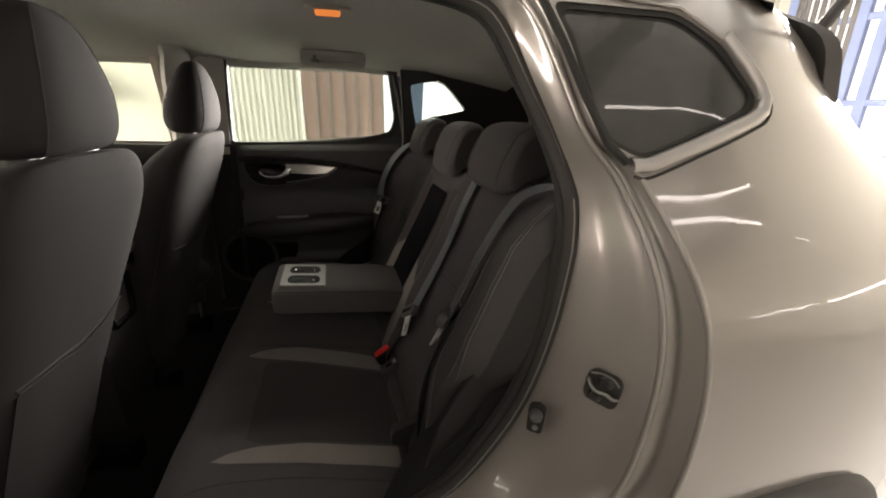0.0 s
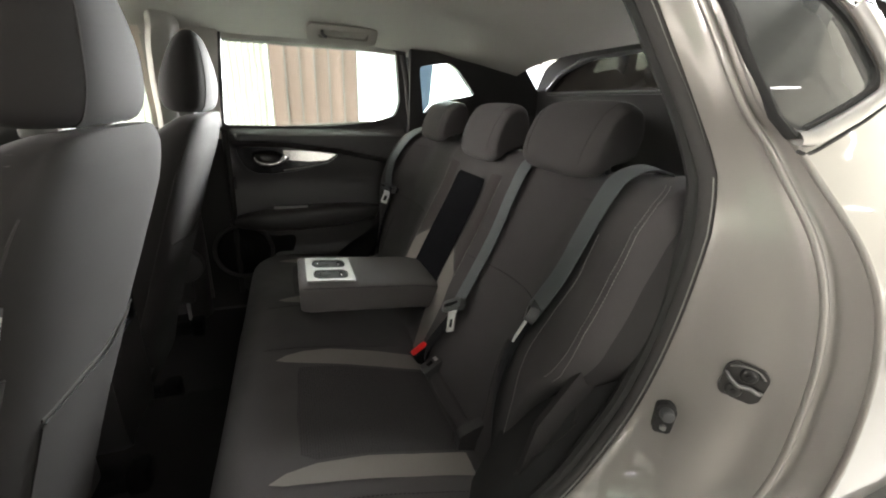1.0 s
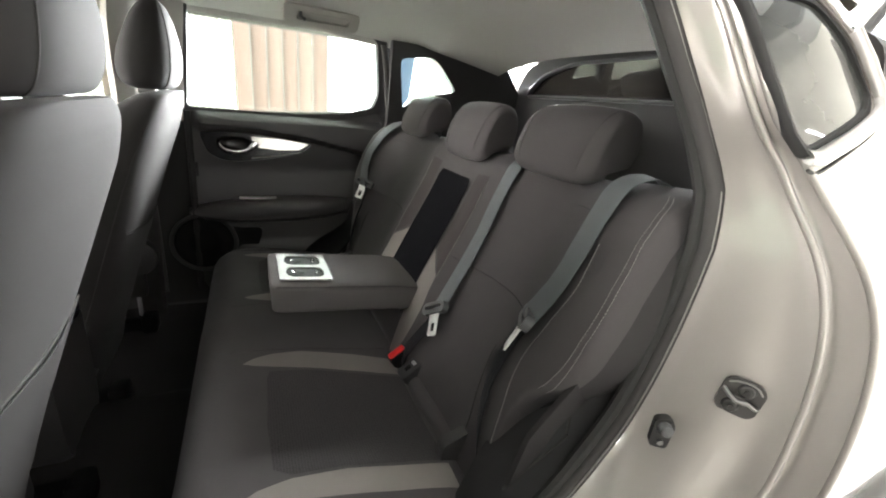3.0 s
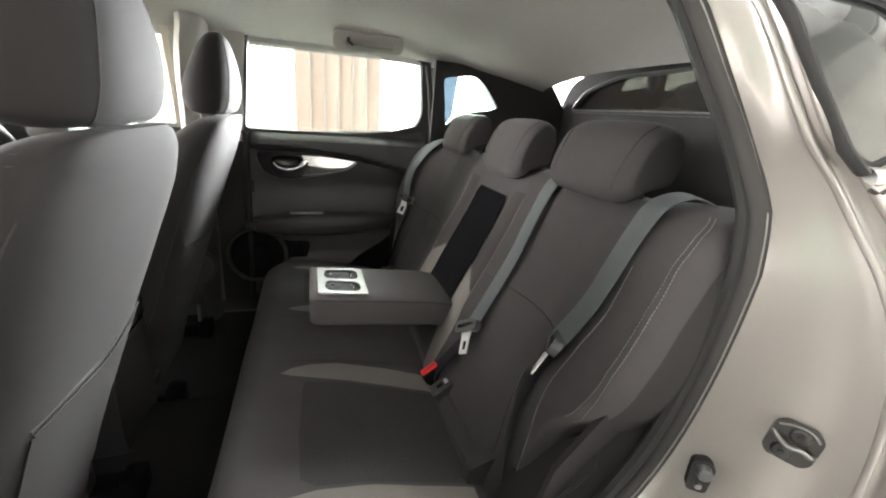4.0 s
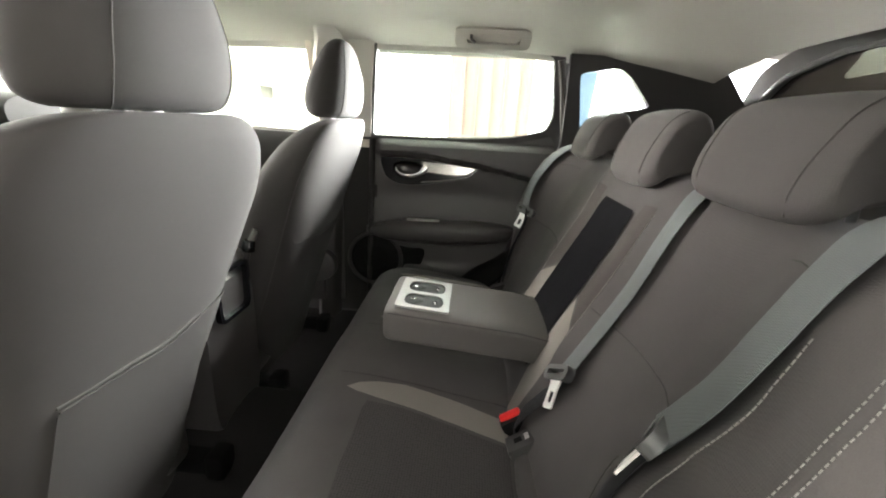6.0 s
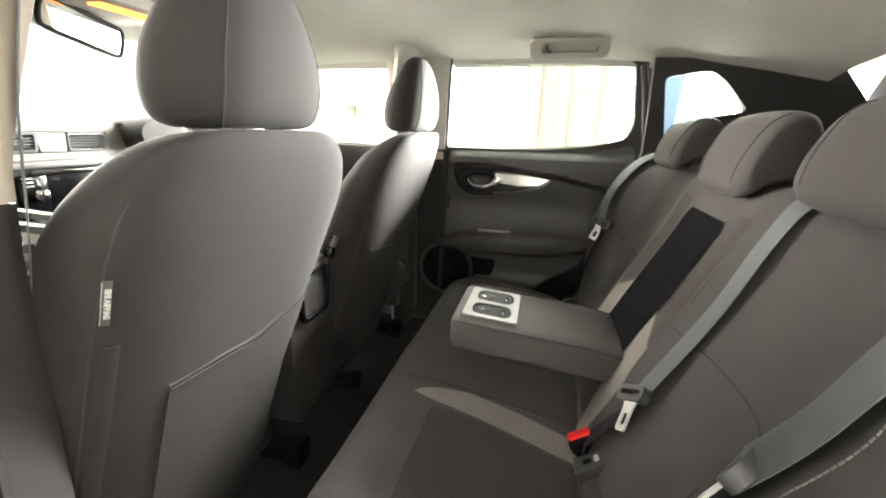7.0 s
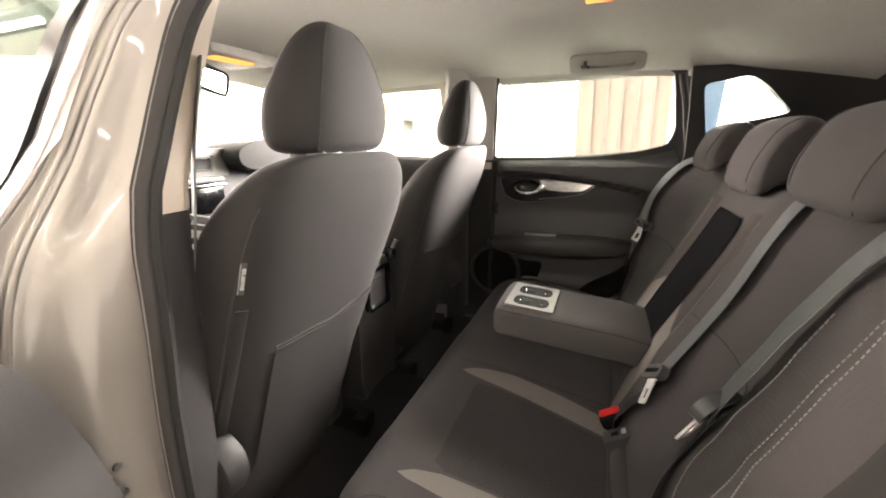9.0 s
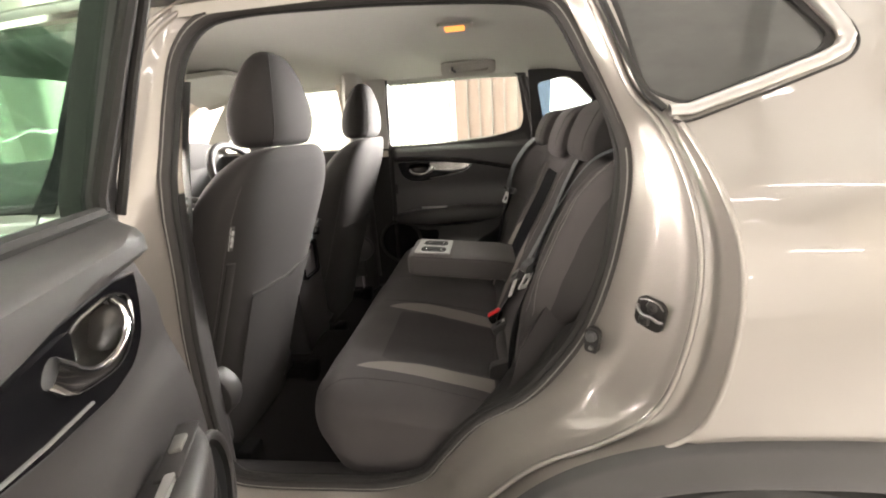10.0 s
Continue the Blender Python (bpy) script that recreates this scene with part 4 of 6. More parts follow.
for side in (-1, 1):
    part("light_stripe", patch(back_top, [(z, side * y) for z, y in ((0.60, 0.125), (0.66, 0.112), (0.72, 0.102), (0.80, 0.095), (0.878, 0.092), (0.83, 0.168), (0.76, 0.178), (0.70, 0.178), (0.64, 0.168), (0.60, 0.155))], 0.0018), FABRIC_LIGHT, backrest, "light grey cloth stripe")
    part("brown_stripe", patch(back_top, [(z, side * y) for z, y in ((0.882, 0.104), (0.96, 0.106), (1.03, 0.108), (1.075, 0.110), (1.078, 0.168), (0.95, 0.176), (0.834, 0.170))], 0.0018), FABRIC_BROWN, backrest, "dark brown cloth panel")
    path = [(z, side * 0.172) for z in lin(0.66, 1.07, 50)]
    tagged(part("panel_stitching", stitches(back_top, path, 0.002, 0.006, 0.0045, 0.0006), THREAD, backrest), "", "", "", "stuff")
    path = [(z, side * y) for z, y in ((1.04, 0.602), (0.98, 0.610), (0.92, 0.594), (0.87, 0.574), (0.82, 0.568), (0.768, 0.566), (0.714, 0.564), (0.66, 0.565))]
    tagged(part("belt_side_stitching", stitches(back_top, [tuple(p[:2]) for p in spline([(a, b, 0) for a, b in path], 50)], 0.001, 0.0065, 0.005, 0.0008), THREAD, backrest), "", "", "", "stuff")
    for k in (0.0, 0.0076):
        path = [(z, side * (y + k)) for z, y in ((1.126, 0.634), (1.11, 0.647), (1.05, 0.660), (1.0, 0.665), (0.94, 0.664), (0.89, 0.656), (0.85, 0.638), (0.832, 0.624))]
        path = [tuple(p[:2]) for p in spline([(a, b, 0) for a, b in path], 60)]
        tagged(part("bolster_stitching", stitches(back_top, path, 0.0006, 0.0054, 0.0034, 0.0006), THREAD, backrest, "pale double stitching"), "", "", "", "stuff")
    part("cross_seam", tube(bmesh.new(), [back_top(0.888 + 0.01 * math.sin((y - 0.2) * 9), side * y) for y in lin(0.18, 0.50, 24)], 0.0014, 6), SEAM, backrest)
    part("shoulder_seam", tube(bmesh.new(), [on_back(z, side * y, 0.0003) for z, y in ((1.088, 0.455), (1.088, 0.475), (1.086, 0.495), (1.082, 0.515), (1.076, 0.535))], 0.0012, 6), SEAM, backrest)
    part("side_seam", tube(bmesh.new(), [back_top(z, side * (0.50 - 0.03 * math.sin((z - 0.6) * 6))) for z in lin(0.6, 0.82, 20)], 0.0013, 6), SEAM, backrest)
    # made-up backing sheet, dark like the shade seen under the bolster
    part("gap_filler", plate([(0.015, 0.56), (0.10, 0.56), (0.24, 0.80), (0.26, 1.10), (0.19, 1.10), (0.13, 0.98), (0.08, 0.88), (0.035, 0.78), (0.005, 0.66)], [], lambda a, b, d: (a, side * (0.632 + d + 0.03 * step01(b, 0.75, 0.95)), b), 0.01), FABRIC_SHADED, backrest, "added dark sheet filling the gap under the bolster")
# rolls closing the gap between cushion and backrest
for a, b in ((-0.49, -0.225), (0.225, 0.49)):
    bm = tube(bmesh.new(), [(0.012 + 0.004 * math.sin(7 * t), a + (b - a) * t, 0.600) for t in lin(0, 1, 14)], lambda f: 0.022 * min(1.0, 3.2 * math.sqrt(max(f * (1 - f), 0.02))), 12)
    part("gap_roll", bm, FABRIC, bench)


HEADREST = ((0.186, 1.134), (0.181, 1.150), (0.186, 1.182), (0.198, 1.212), (0.212, 1.238), (0.228, 1.253), (0.248, 1.261), (0.268, 1.260), (0.284, 1.249), (0.292, 1.220), (0.290, 1.192), (0.278, 1.160), (0.258, 1.152), (0.240, 1.148), (0.222, 1.142), (0.208, 1.131), (0.196, 1.127))
HEADREST_FINE = smooth_loop(HEADREST, 56)


def headrest(y0, hy, top, label, low=1.128):
    """A wedge-shaped pad: its nose hangs over the backrest, its top leans to the rear."""
    h = thing("rear_headrest", (0.30, y0, 1.10), label, "headrest", "headrests of the rear bench")
    sc = (top - low) / 0.135
    cx, cz = 0.245, 1.198

    def at(x, z, u, grow=1.0):
        k = 0.70 + 0.30 * max(0.0, 1 - abs(u) ** 6) ** 0.5
        crown = 1 - 0.05 * u * u
        return (cx + (x - cx) * k * grow, y0 + u * hy, low + (cz + (z - cz) * k * crown * grow - 1.128) * sc)

    us = [math.sin(a) for a in lin(-math.pi / 2, math.pi / 2, 33)]
    bm = bmesh.new()
    rings(bm, [[at(x, z, u) for x, z in HEADREST_FINE] for u in us])
    pad = part("cushion", bm, FABRIC, h)
    front = [p for p in HEADREST_FINE if p[0] < 0.246 and p[1] > 1.15] 
    front.sort(key=lambda p: p[1])
    for s in (-1, 1):
        part("seam", tube(bmesh.new(), [at(x, z, s * (0.70 + 0.10 * (z - 1.15) / 0.11), 1.008) for x, z in [(0.186, 1.134), *front]], 0.0013, 8), FABRIC, pad)
        part("post", cyl(bmesh.new(), (0.272, y0 + s * 0.06, 1.08), (0.272, y0 + s * 0.06, 1.19), 0.005), PLASTIC_MID, h)
    return h


headrest(-0.380, 0.121, 1.264, "dark grey cloth headrest above the outer rear seat")
headrest(-0.020, 0.110, 1.258, "dark grey cloth headrest in the middle of the bench", 1.110)
headrest(0.372, 0.115, 1.262, "dark grey cloth headrest above the outer rear seat")

# folded-out armrest
armrest = thing("armrest", (0.05, -0.01, 0.75), "dark grey cloth armrest folded out with two cup holders", "armrest")
ARM_Y0, ARM_Y1 = -0.125, 0.105


def arm_z(x):
    return 0.826 - 0.085 * (x + 0.29) if x < 0.0 else 0.801 - 0.2 * x


bm = bmesh.new()
rows = []
for x, k, t in ((-0.292, 0.80, 0.62), (-0.296, 0.93, 0.80), (-0.290, 0.975, 0.94), (-0.275, 1.0, 1.0), (-0.15, 1.0, 1.0), (0.0, 1.0, 1.0), (0.05, 0.97, 0.98), (0.08, 0.9, 0.9), (0.095, 0.7, 0.7)):
    c, hw = (ARM_Y0 + ARM_Y1) / 2, (ARM_Y1 - ARM_Y0) / 2 * k
    zc, hz = arm_z(x) - 0.038, 0.038 * t
    rows.append([(x, y, z) for y, z in egg(c, zc, hw, hz, 7.0, 44)])
rings(bm, rows)
pad = part("pad", bm, ARMREST_CLOTH, armrest)
CUPS = [rounded(((-0.254, y - 0.031), (-0.178, y - 0.031), (-0.170, y), (-0.178, y + 0.031), (-0.254, y + 0.031), (-0.262, y)), 0.024, 5) for y in (-0.053, 0.023)]
part("cup_plate", plate(rounded(((-0.276, -0.098), (-0.158, -0.098), (-0.158, 0.068), (-0.276, 0.068)), 0.008, 4), CUPS, lambda a, b, d: (a, b, arm_z(a) + 0.0045 - d), 0.0045), SILVER, pad, "satin silver cup holder plate", 30)
# shallow black sheets; the colour stands in for shade inside deep cups
for loop in CUPS:
    bm = bmesh.new()
    cx, cy = sum(p[0] for p in loop) / len(loop), sum(p[1] for p in loop) / len(loop)
    rings(bm, [[(cx + (a - cx) * k, cy + (b - cy) * k, arm_z(a) + h) for a, b in loop] for k, h in ((1.0, 0.0015), (0.97, 0.0025), (0.90, 0.0012), (0.84, 0.0011), (0.5, 0.001), (0.05, 0.001))], True, True)
    part("cup_shade_sheet", bm, CUP_BLACK, pad, "flat black sheet painted as a cup's dark depth")
    for s in (-1, 1):
        part("grip", cyl(bmesh.new(), (cx + s * 0.026, cy - s * 0.004, arm_z(cx) + 0.001), (cx + s * 0.024, cy - s * 0.004, arm_z(cx) + 0.0055), 0.005, 0.004, 10), CHROME, pad)
for y in (ARM_Y0 + 0.004, ARM_Y1 - 0.004):
    part("edge_seam", tube(bmesh.new(), [(x, y, arm_z(x) - 0.006) for x in lin(-0.285, 0.06, 20)], 0.0013, 6), SEAM, pad)
part("hinge_block", boxed((0.02, -0.10, 0.70), (0.09, 0.08, 0.76), 0.012), PLASTIC, armrest)


# ---- belts ----
def tongue(parent, at, turn, size=1.28):
    """A belt tongue: plastic grip with a bright slotted plate below it."""
    m = Matrix.Translation(at) @ turn @ Matrix.Scale(size, 4)
    part("grip", local(plate(rounded(((-0.030, -0.004), (0.030, -0.004), (0.034, 0.010), (0.026, 0.018), (-0.026, 0.018), (-0.034, 0.010)), 0.006, 3), [rounded(((-0.024, 0.004), (0.024, 0.004), (0.024, 0.011), (-0.024, 0.011)), 0.002, 2)], lambda a, b, d: (a, d - 0.006, b), 0.012), m), PLASTIC_MID, parent, "grey plastic grip")
    slot = [rounded(((-0.006, -0.036), (0.006, -0.036), (0.006, -0.020), (-0.006, -0.020)), 0.002, 2)]
    part("plate", local(plate(rounded(((-0.016, 0.0), (-0.012, -0.012), (-0.012, -0.044), (0.012, -0.044), (0.012, -0.012), (0.016, 0.0)), 0.004, 3), slot, lambda a, b, d: (a, d - 0.0012, b), 0.0024), m), TONGUE, parent, "bright steel tongue plate")


def belt(label, upper, lower, at, turn, across, across_low):
    t = thing("seat_belt", Vector(lower[-1]), label, "seat belt", "rear seat belts")
    part("webbing", ribbon(spline(upper, 40), 0.047, 0.0018, across), WEBBING, t, "grey woven webbing")
    part("lower_webbing", ribbon(spline(lower, 22), 0.046, 0.0018, across_low), WEBBING_DARK, t, "woven lower webbing, darkened for shade")
    tongue(t, at, turn)
    return t


LEAN_BACK = Matrix.Rotation(radians(90), 4, "Z") @ Matrix.Rotation(radians(25), 4, "X")


def clear_of_back(path):
    """Draws a belt's path smoothly forward until it lies 8 mm in front of the backrest's cloth."""
    fine = spline(path, 40)
    push = []
    for x, y, z in fine:
        want = 0.0
        for dy in (-0.02, 0.0, 0.02):
            near = min((back_top(q, y + dy) for q in lin(0.6, 1.1, 101)), key=lambda p: abs(p[2] - z))
            if abs(near[2] - z) < 0.01:
                want = max(want, x - near[0] + 0.008)
        push.append(min(want, 0.04))
    wide = [max(w * math.exp(-(((i - j) / 5) ** 2)) for j, w in enumerate(push)) for i in range(len(push))]
    for _ in range(6):
        wide = [wide[0], *((wide[i - 1] + 2 * wide[i] + wide[i + 1]) / 4 for i in range(1, len(wide) - 1)), wide[-1]]
    return [(x - w, y, z) for (x, y, z), w in zip(fine, wide)]


belt("grey middle seat belt hanging down the backrest", [(0.30, -0.215, 1.150), (0.235, -0.222, 1.125), on_back(1.06, -0.226, 0.006), on_back(0.95, -0.232, 0.006), on_back(0.84, -0.236, 0.010), on_back(0.775, -0.238, 0.016)],
     [on_back(0.786, -0.238, 0.012), on_back(0.74, -0.228, 0.008), on_back(0.69, -0.212, 0.008), on_back(0.63, -0.20, 0.01), (0.01, -0.198, 0.59)], on_back(0.772, -0.240, 0.022), LEAN_BACK @ Matrix.Rotation(radians(36), 4, "Y"), (0.1, 1, 0.1), (0.2, 1, 0.0))
for side in (-1, 1):
    upper = [(x, side * y, z) for x, y, z in ((0.36, 0.592, 1.04), (0.345, 0.586, 1.10), (0.315, 0.576, 1.145), (0.275, 0.565, 1.160), (0.235, 0.557, 1.160), (0.195, 0.560, 1.146), (0.163, 0.570, 1.115), (0.134, 0.577, 1.073), (0.108, 0.582, 1.035), (0.092, 0.574, 0.99), (0.085, 0.556, 0.95), (0.079, 0.538, 0.918))]
    upper = clear_of_back(upper)
    belt("grey outer seat belt over the bench's shoulder", upper,
         [(0.082, side * 0.541, 0.925), on_back(0.86, side * 0.522, 0.007), on_back(0.78, side * 0.516, 0.006), on_back(0.70, side * 0.524, 0.006), (0.025, side * 0.53, 0.62)], (0.070, side * 0.540, 0.918), LEAN_BACK @ Matrix.Rotation(radians(8 * side), 4, "Y") @ Matrix.Rotation(radians(38 * side), 4, "Z"), (-0.30 * side, 1, 0.05), (0.5, 1, 0.1))


def buckle(at, turn, label, red=True):
    t = thing("belt_buckle", at, label, "belt buckle", "belt buckles of the bench")
    m = Matrix.Translation(at) @ turn
    wide = 0.016 if red else 0.021
    part("housing", local(boxed((-wide, -0.0255 if red else -0.030, -0.06), (wide, 0.0255 if red else 0.030, 0.006), 0.005), m), CUP_BLACK if red else PLASTIC, t)
    if red:
        part("button", local(boxed((-0.013, -0.0225, 0.003), (0.006, 0.0225, 0.0125), 0.004), m), RED, t, "red release button")
    if not red:
        part("slot", local(boxed((-0.006, -0.012, 0.0055), (0.006, 0.004, 0.0068), 0.0005), m), CUP_BLACK, t, "dark slot")
        part("print", local(boxed((-0.009, 0.010, 0.0058), (0.007, 0.019, 0.0066), 0.0003), m), INK, t, "pale print")
    return t


buckle((-0.013, -0.192, 0.640), Matrix.Rotation(radians(-30), 4, "Y") @ Matrix.Rotation(radians(-84), 4, "Z"), "black belt buckle with red button in the seat gap")
buckle((0.001, -0.243, 0.632), Matrix.Rotation(radians(-30), 4, "Y") @ Matrix.Rotation(radians(-84), 4, "Z"), "black belt stalk in the seat gap", False)
for side in (-1, 1):
    iso = thing("child_seat_anchor", (0.0, side * 0.49, 0.60), "dark grey plastic child seat anchor guide in the seat gap", "anchor guide", "anchor guides")
    part("guide", plate(rounded(((-0.035, 0.582), (0.045, 0.60), (0.055, 0.655), (0.03, 0.668), (-0.03, 0.648)), 0.012, 4), [rounded(((0.005, 0.615), (0.035, 0.622), (0.036, 0.640), (0.008, 0.636)), 0.004, 3)], lambda a, b, d: (a, side * (0.478 + d), b), 0.024), PLASTIC, iso)
    part("bar", tube(bmesh.new(), [(0.03, side * 0.478, 0.63), (0.03, side * 0.502, 0.63)], 0.003), STEEL, iso)


# front belt hanging beside the near centre pillar
front_belt = thing("front_seat_belt", (-0.74, -0.604, 0.55), "grey front seat belt hanging beside the centre pillar", "seat belt")
part("webbing", ribbon(spline([(-0.600, -0.585, 1.34), (-0.625, -0.597, 1.22), (-0.645, -0.601, 1.11), (-0.672, -0.602, 1.0), (-0.70, -0.604, 0.85), (-0.74, -0.606, 0.56)], 30), 0.047, 0.0018, (1, -0.62, 0.0)), WEBBING, front_belt, "grey woven webbing")
tongue(front_belt, (-0.640, -0.596, 1.098), Matrix.Rotation(radians(40), 4, "Z") @ Matrix.Rotation(radians(14), 4, "Y"), 1.0)


# ---- front seats ----
def front_seat(side):
    y0 = side * 0.354
    yh = side * 0.374
    t = thing("bucket_seat", (-0.75, y0, 0.40), "brown-grey cloth front seat seen from behind with a map pocket", "car seat", "front seats")

    def rear_x(z):
        return interp(z, ((0.40, -0.745), (0.45, -0.735), (0.6, -0.69), (0.75, -0.637), (0.86, -0.598), (1.0, -0.548), (1.1, -0.512), (1.17, -0.492), (1.22, -0.485)))

    rows = ((0.40, 0.085, 0.225), (0.42, 0.10, 0.240), (0.52, 0.108, 0.248), (0.58, 0.108, 0.246), (0.70, 0.105, 0.240), (0.85, 0.098, 0.248), (0.98, 0.09, 0.258), (1.06, 0.083, 0.259), (1.11, 0.074, 0.249), (1.15, 0.062, 0.226), (1.18, 0.047, 0.192), (1.197, 0.032, 0.152), (1.204, 0.014, 0.10))
    def mid_y(z):
        return y0 + side * interp(z, ((0.5, 0.03), (0.7, 0.028), (0.9, 0.012), (1.05, 0.0), (1.15, 0.004), (1.2, 0.018)))

    bm = bmesh.new()
    fine = spline([(z, hx, hy) for z, hx, hy in rows], 60)
    
    def soft(x, y, z):
        k = 0.0016 * noise.noise((x * 4 + 3 * side, y * 7, z * 7)) + 0.0005 * noise.noise((x * 15, y * 19, z * 19))
        return (x + k, y + 0.6 * k * (1 if y > y0 else -1), z)

    rings(bm, [[soft(x, y, z) for x, y in egg(rear_x(z) - hx, mid_y(z), hx, hy, 3.4, 72)] for z, hx, hy in fine])
    shell = part("backrest", bm, FABRIC_BACK, t)

    def half(z):
        return interp(z, [(r[0], r[2]) for r in rows])

    def depth(z):
        return interp(z, [(r[0], r[1]) for r in rows])

    def skin(z, y):
        k = min(abs(y - mid_y(z)) / half(z), 0.999)
        return (rear_x(z) - depth(z) * (1 - (1 - k**3.4) ** (1 / 3.4)), y, z)

    # map pocket
    pocket = [(0.56, y0 - 0.165), (0.70, y0 - 0.165), (0.80, y0 - 0.165), (0.856, y0 - 0.165), (0.85, y0 - 0.06), (0.843, y0), (0.85, y0 + 0.06), (0.862, y0 + 0.185), (0.80, y0 + 0.185), (0.70, y0 + 0.18), (0.58, y0 + 0.17), (0.55, y0)]
    if side > 0:
        pocket = [(z, 2 * y0 - y) for z, y in reversed(pocket)]

    bm = patch(skin, pocket, -0.0035)
    part("map_pocket", bm, FABRIC_BACK, shell)
    top = [p for p in pocket if 0.84 < p[0] < 0.87]
    pts = [Vector(skin(z, y)) + Vector((0.005, 0, 0)) for z, y in top]
    part("pocket_hem", tube(bmesh.new(), spline(pts, 30), 0.0016, 8), FABRIC_BACK, shell)
    # dark tube along the hem, painted shade of the pocket's crease
    part("pocket_crease_shade", tube(bmesh.new(), [p + Vector((-0.004, 0, 0.006)) for p in spline(pts, 30)], 0.0034, 6), SEAM, shell)
    for y in (pocket[0][1], pocket[8][1]):
        part("pocket_seam", tube(bmesh.new(), [Vector(skin(z, y)) + Vector((0.0032, 0, 0)) for z in lin(0.57, 0.85, 20)], 0.0009, 6), FABRIC_BACK, shell)
    # side seams and shoulder stitching
    for s in (-1, 1):
        part("side_seam", tube(bmesh.new(), [Vector(skin(z, mid_y(z) + s * half(z) * 0.945)) for z in lin(0.62, 1.13, 40)], 0.0016, 6), SEAM, shell)

    part("seam_flap", ribbon([Vector(skin(z, mid_y(z) + side * half(z) * 0.90)) + Vector((0.0025, 0, 0)) for z in lin(0.60, 0.965, 24)], 0.020, 0.003, (-0.5, side, 0)), FABRIC_BACK, shell, "cloth flap along the outer seam")

    def crown(x, y):
        z = 1.204
        while z > 1.0:
            hx, hy = depth(z), half(z)
            if (abs(x - rear_x(z) + hx) / hx) ** 3.4 + (abs(y - mid_y(z)) / hy) ** 3.4 < 1:
                break
            z -= 0.001
        return (x, y, z)

    for dy in (0.0, 0.012):
        bm = stitches(crown, [(x, side * (0.562 - dy)) for x in lin(-0.560, -0.532, 8)], 0.0008, 0.0055, 0.004, 0.0006)
        tagged(part("shoulder_stitching", bm, THREAD, shell), "", "", "", "stuff")
    # head restraint
    h = [(1.205, -0.548, 0.030, 0.110), (1.210, -0.549, 0.046, 0.124), (1.222, -0.549, 0.058, 0.134), (1.25, -0.547, 0.066, 0.138), (1.29, -0.542, 0.064, 0.134), (1.32, -0.538, 0.058, 0.122), (1.355, -0.534, 0.048, 0.104), (1.382, -0.531, 0.038, 0.085), (1.402, -0.528, 0.027, 0.064), (1.414, -0.527, 0.015, 0.040), (1.418, -0.527, 0.006, 0.018)]
    bm = bmesh.new()
    hs = spline([(z * 10, cx, hx) for z, cx, hx, hy in h], 40)
    hw = spline([(z * 10, hy, 0) for z, cx, hx, hy in h], 40)
    rings(bm, [[(x, y, p[0] / 10) for x, y in egg(p[1], yh, max(p[2], 0.004), max(q[1], 0.006) * 1.05, 2.7, 44)] for p, q in zip(hs, hw)])
    hr = part("headrest", bm, FABRIC_BACK, t, "dark brown-grey headrest", 60)
    for s in (-1, 1):
        seam = [(p[1] + p[2] * 0.835, yh + s * q[1] * 0.74, p[0] / 10) for p, q in zip(hs[1:-3], hw[1:-3])]
        part("seam", tube(bmesh.new(), seam, 0.0012, 6), SEAM, hr)
        part("post", cyl(bmesh.new(), (-0.55, yh + s * 0.075, 1.15), (-0.55, yh + s * 0.075, 1.23), 0.0065), CHROME, t)
        part("post_guide", boxed((-0.566, yh + s * 0.075 - 0.022, 1.193), (-0.528, yh + s * 0.075 + 0.022, 1.207), 0.004), SILVER, t)
    # cushion, side shields and rails
    bm = bmesh.new()
    rings(bm, [[(x, y, z) for x, y in egg(-0.98, y0, 0.27 * k, 0.25 * k, 4, 36)] for z, k in ((0.52, 0.9), (0.53, 0.98), (0.60, 1.0), (0.66, 0.98), (0.68, 0.9), (0.685, 0.7))])
    part("seat_cushion", bm, FABRIC_BACK, t)
    for s in (-1, 1):
        if s == side:
            bm = bmesh.new()
            y = y0 + s * 0.25
            cyl(bm, (-0.70, y - 0.026, 0.645), (-0.70, y + 0.026, 0.645), 0.066, None, 28, 0.012)
            box(bm, (-0.98, y - 0.02, 0.49), (-0.68, y + 0.02, 0.62), 0.018)
            part("recliner_cover", bm, PLASTIC, t, "plastic recliner cover")
        bm = box(bmesh.new(), (-1.25, y0 + s * 0.2 - 0.025, 0.39), (-0.66, y0 + s * 0.2 + 0.025, 0.43), 0.008)
        box(bm, (-0.70, y0 + s * 0.2 - 0.03, 0.38), (-0.655, y0 + s * 0.2 + 0.03, 0.445), 0.01)
        part("rail", bm, CUP_BLACK, t)
    part("seat_frame", boxed((-1.2, y0 - 0.2, 0.43), (-0.74, y0 + 0.2, 0.53), 0.02), PLASTIC, t)
    # woven airbag label on the outer seam
    lz, ly = 1.023, y0 + side * 0.242
    up = (Vector(skin(lz + 0.01, ly)) - Vector(skin(lz - 0.01, ly))).normalized()
    out = -up.cross(Vector(skin(lz, ly + 0.004)) - Vector(skin(lz, ly - 0.004))).normalized()
    lm = Matrix((-up, up.cross(out), out)).transposed().to_4x4()
    lm.translation = Vector(skin(lz, ly)) + out * 0.004
    label = part("airbag_label", local(boxed((-0.028, -0.0048, -0.003), (0.028, 0.0048, 0.0), 0.0006), lm), LABEL, shell, "black woven airbag label")
    part("label_line", local(boxed((-0.027, -0.0044, 0.0), (0.027, -0.0037, 0.0004)), lm), INK, label)
    words = bpy.data.curves.new("airbag_words", "FONT")
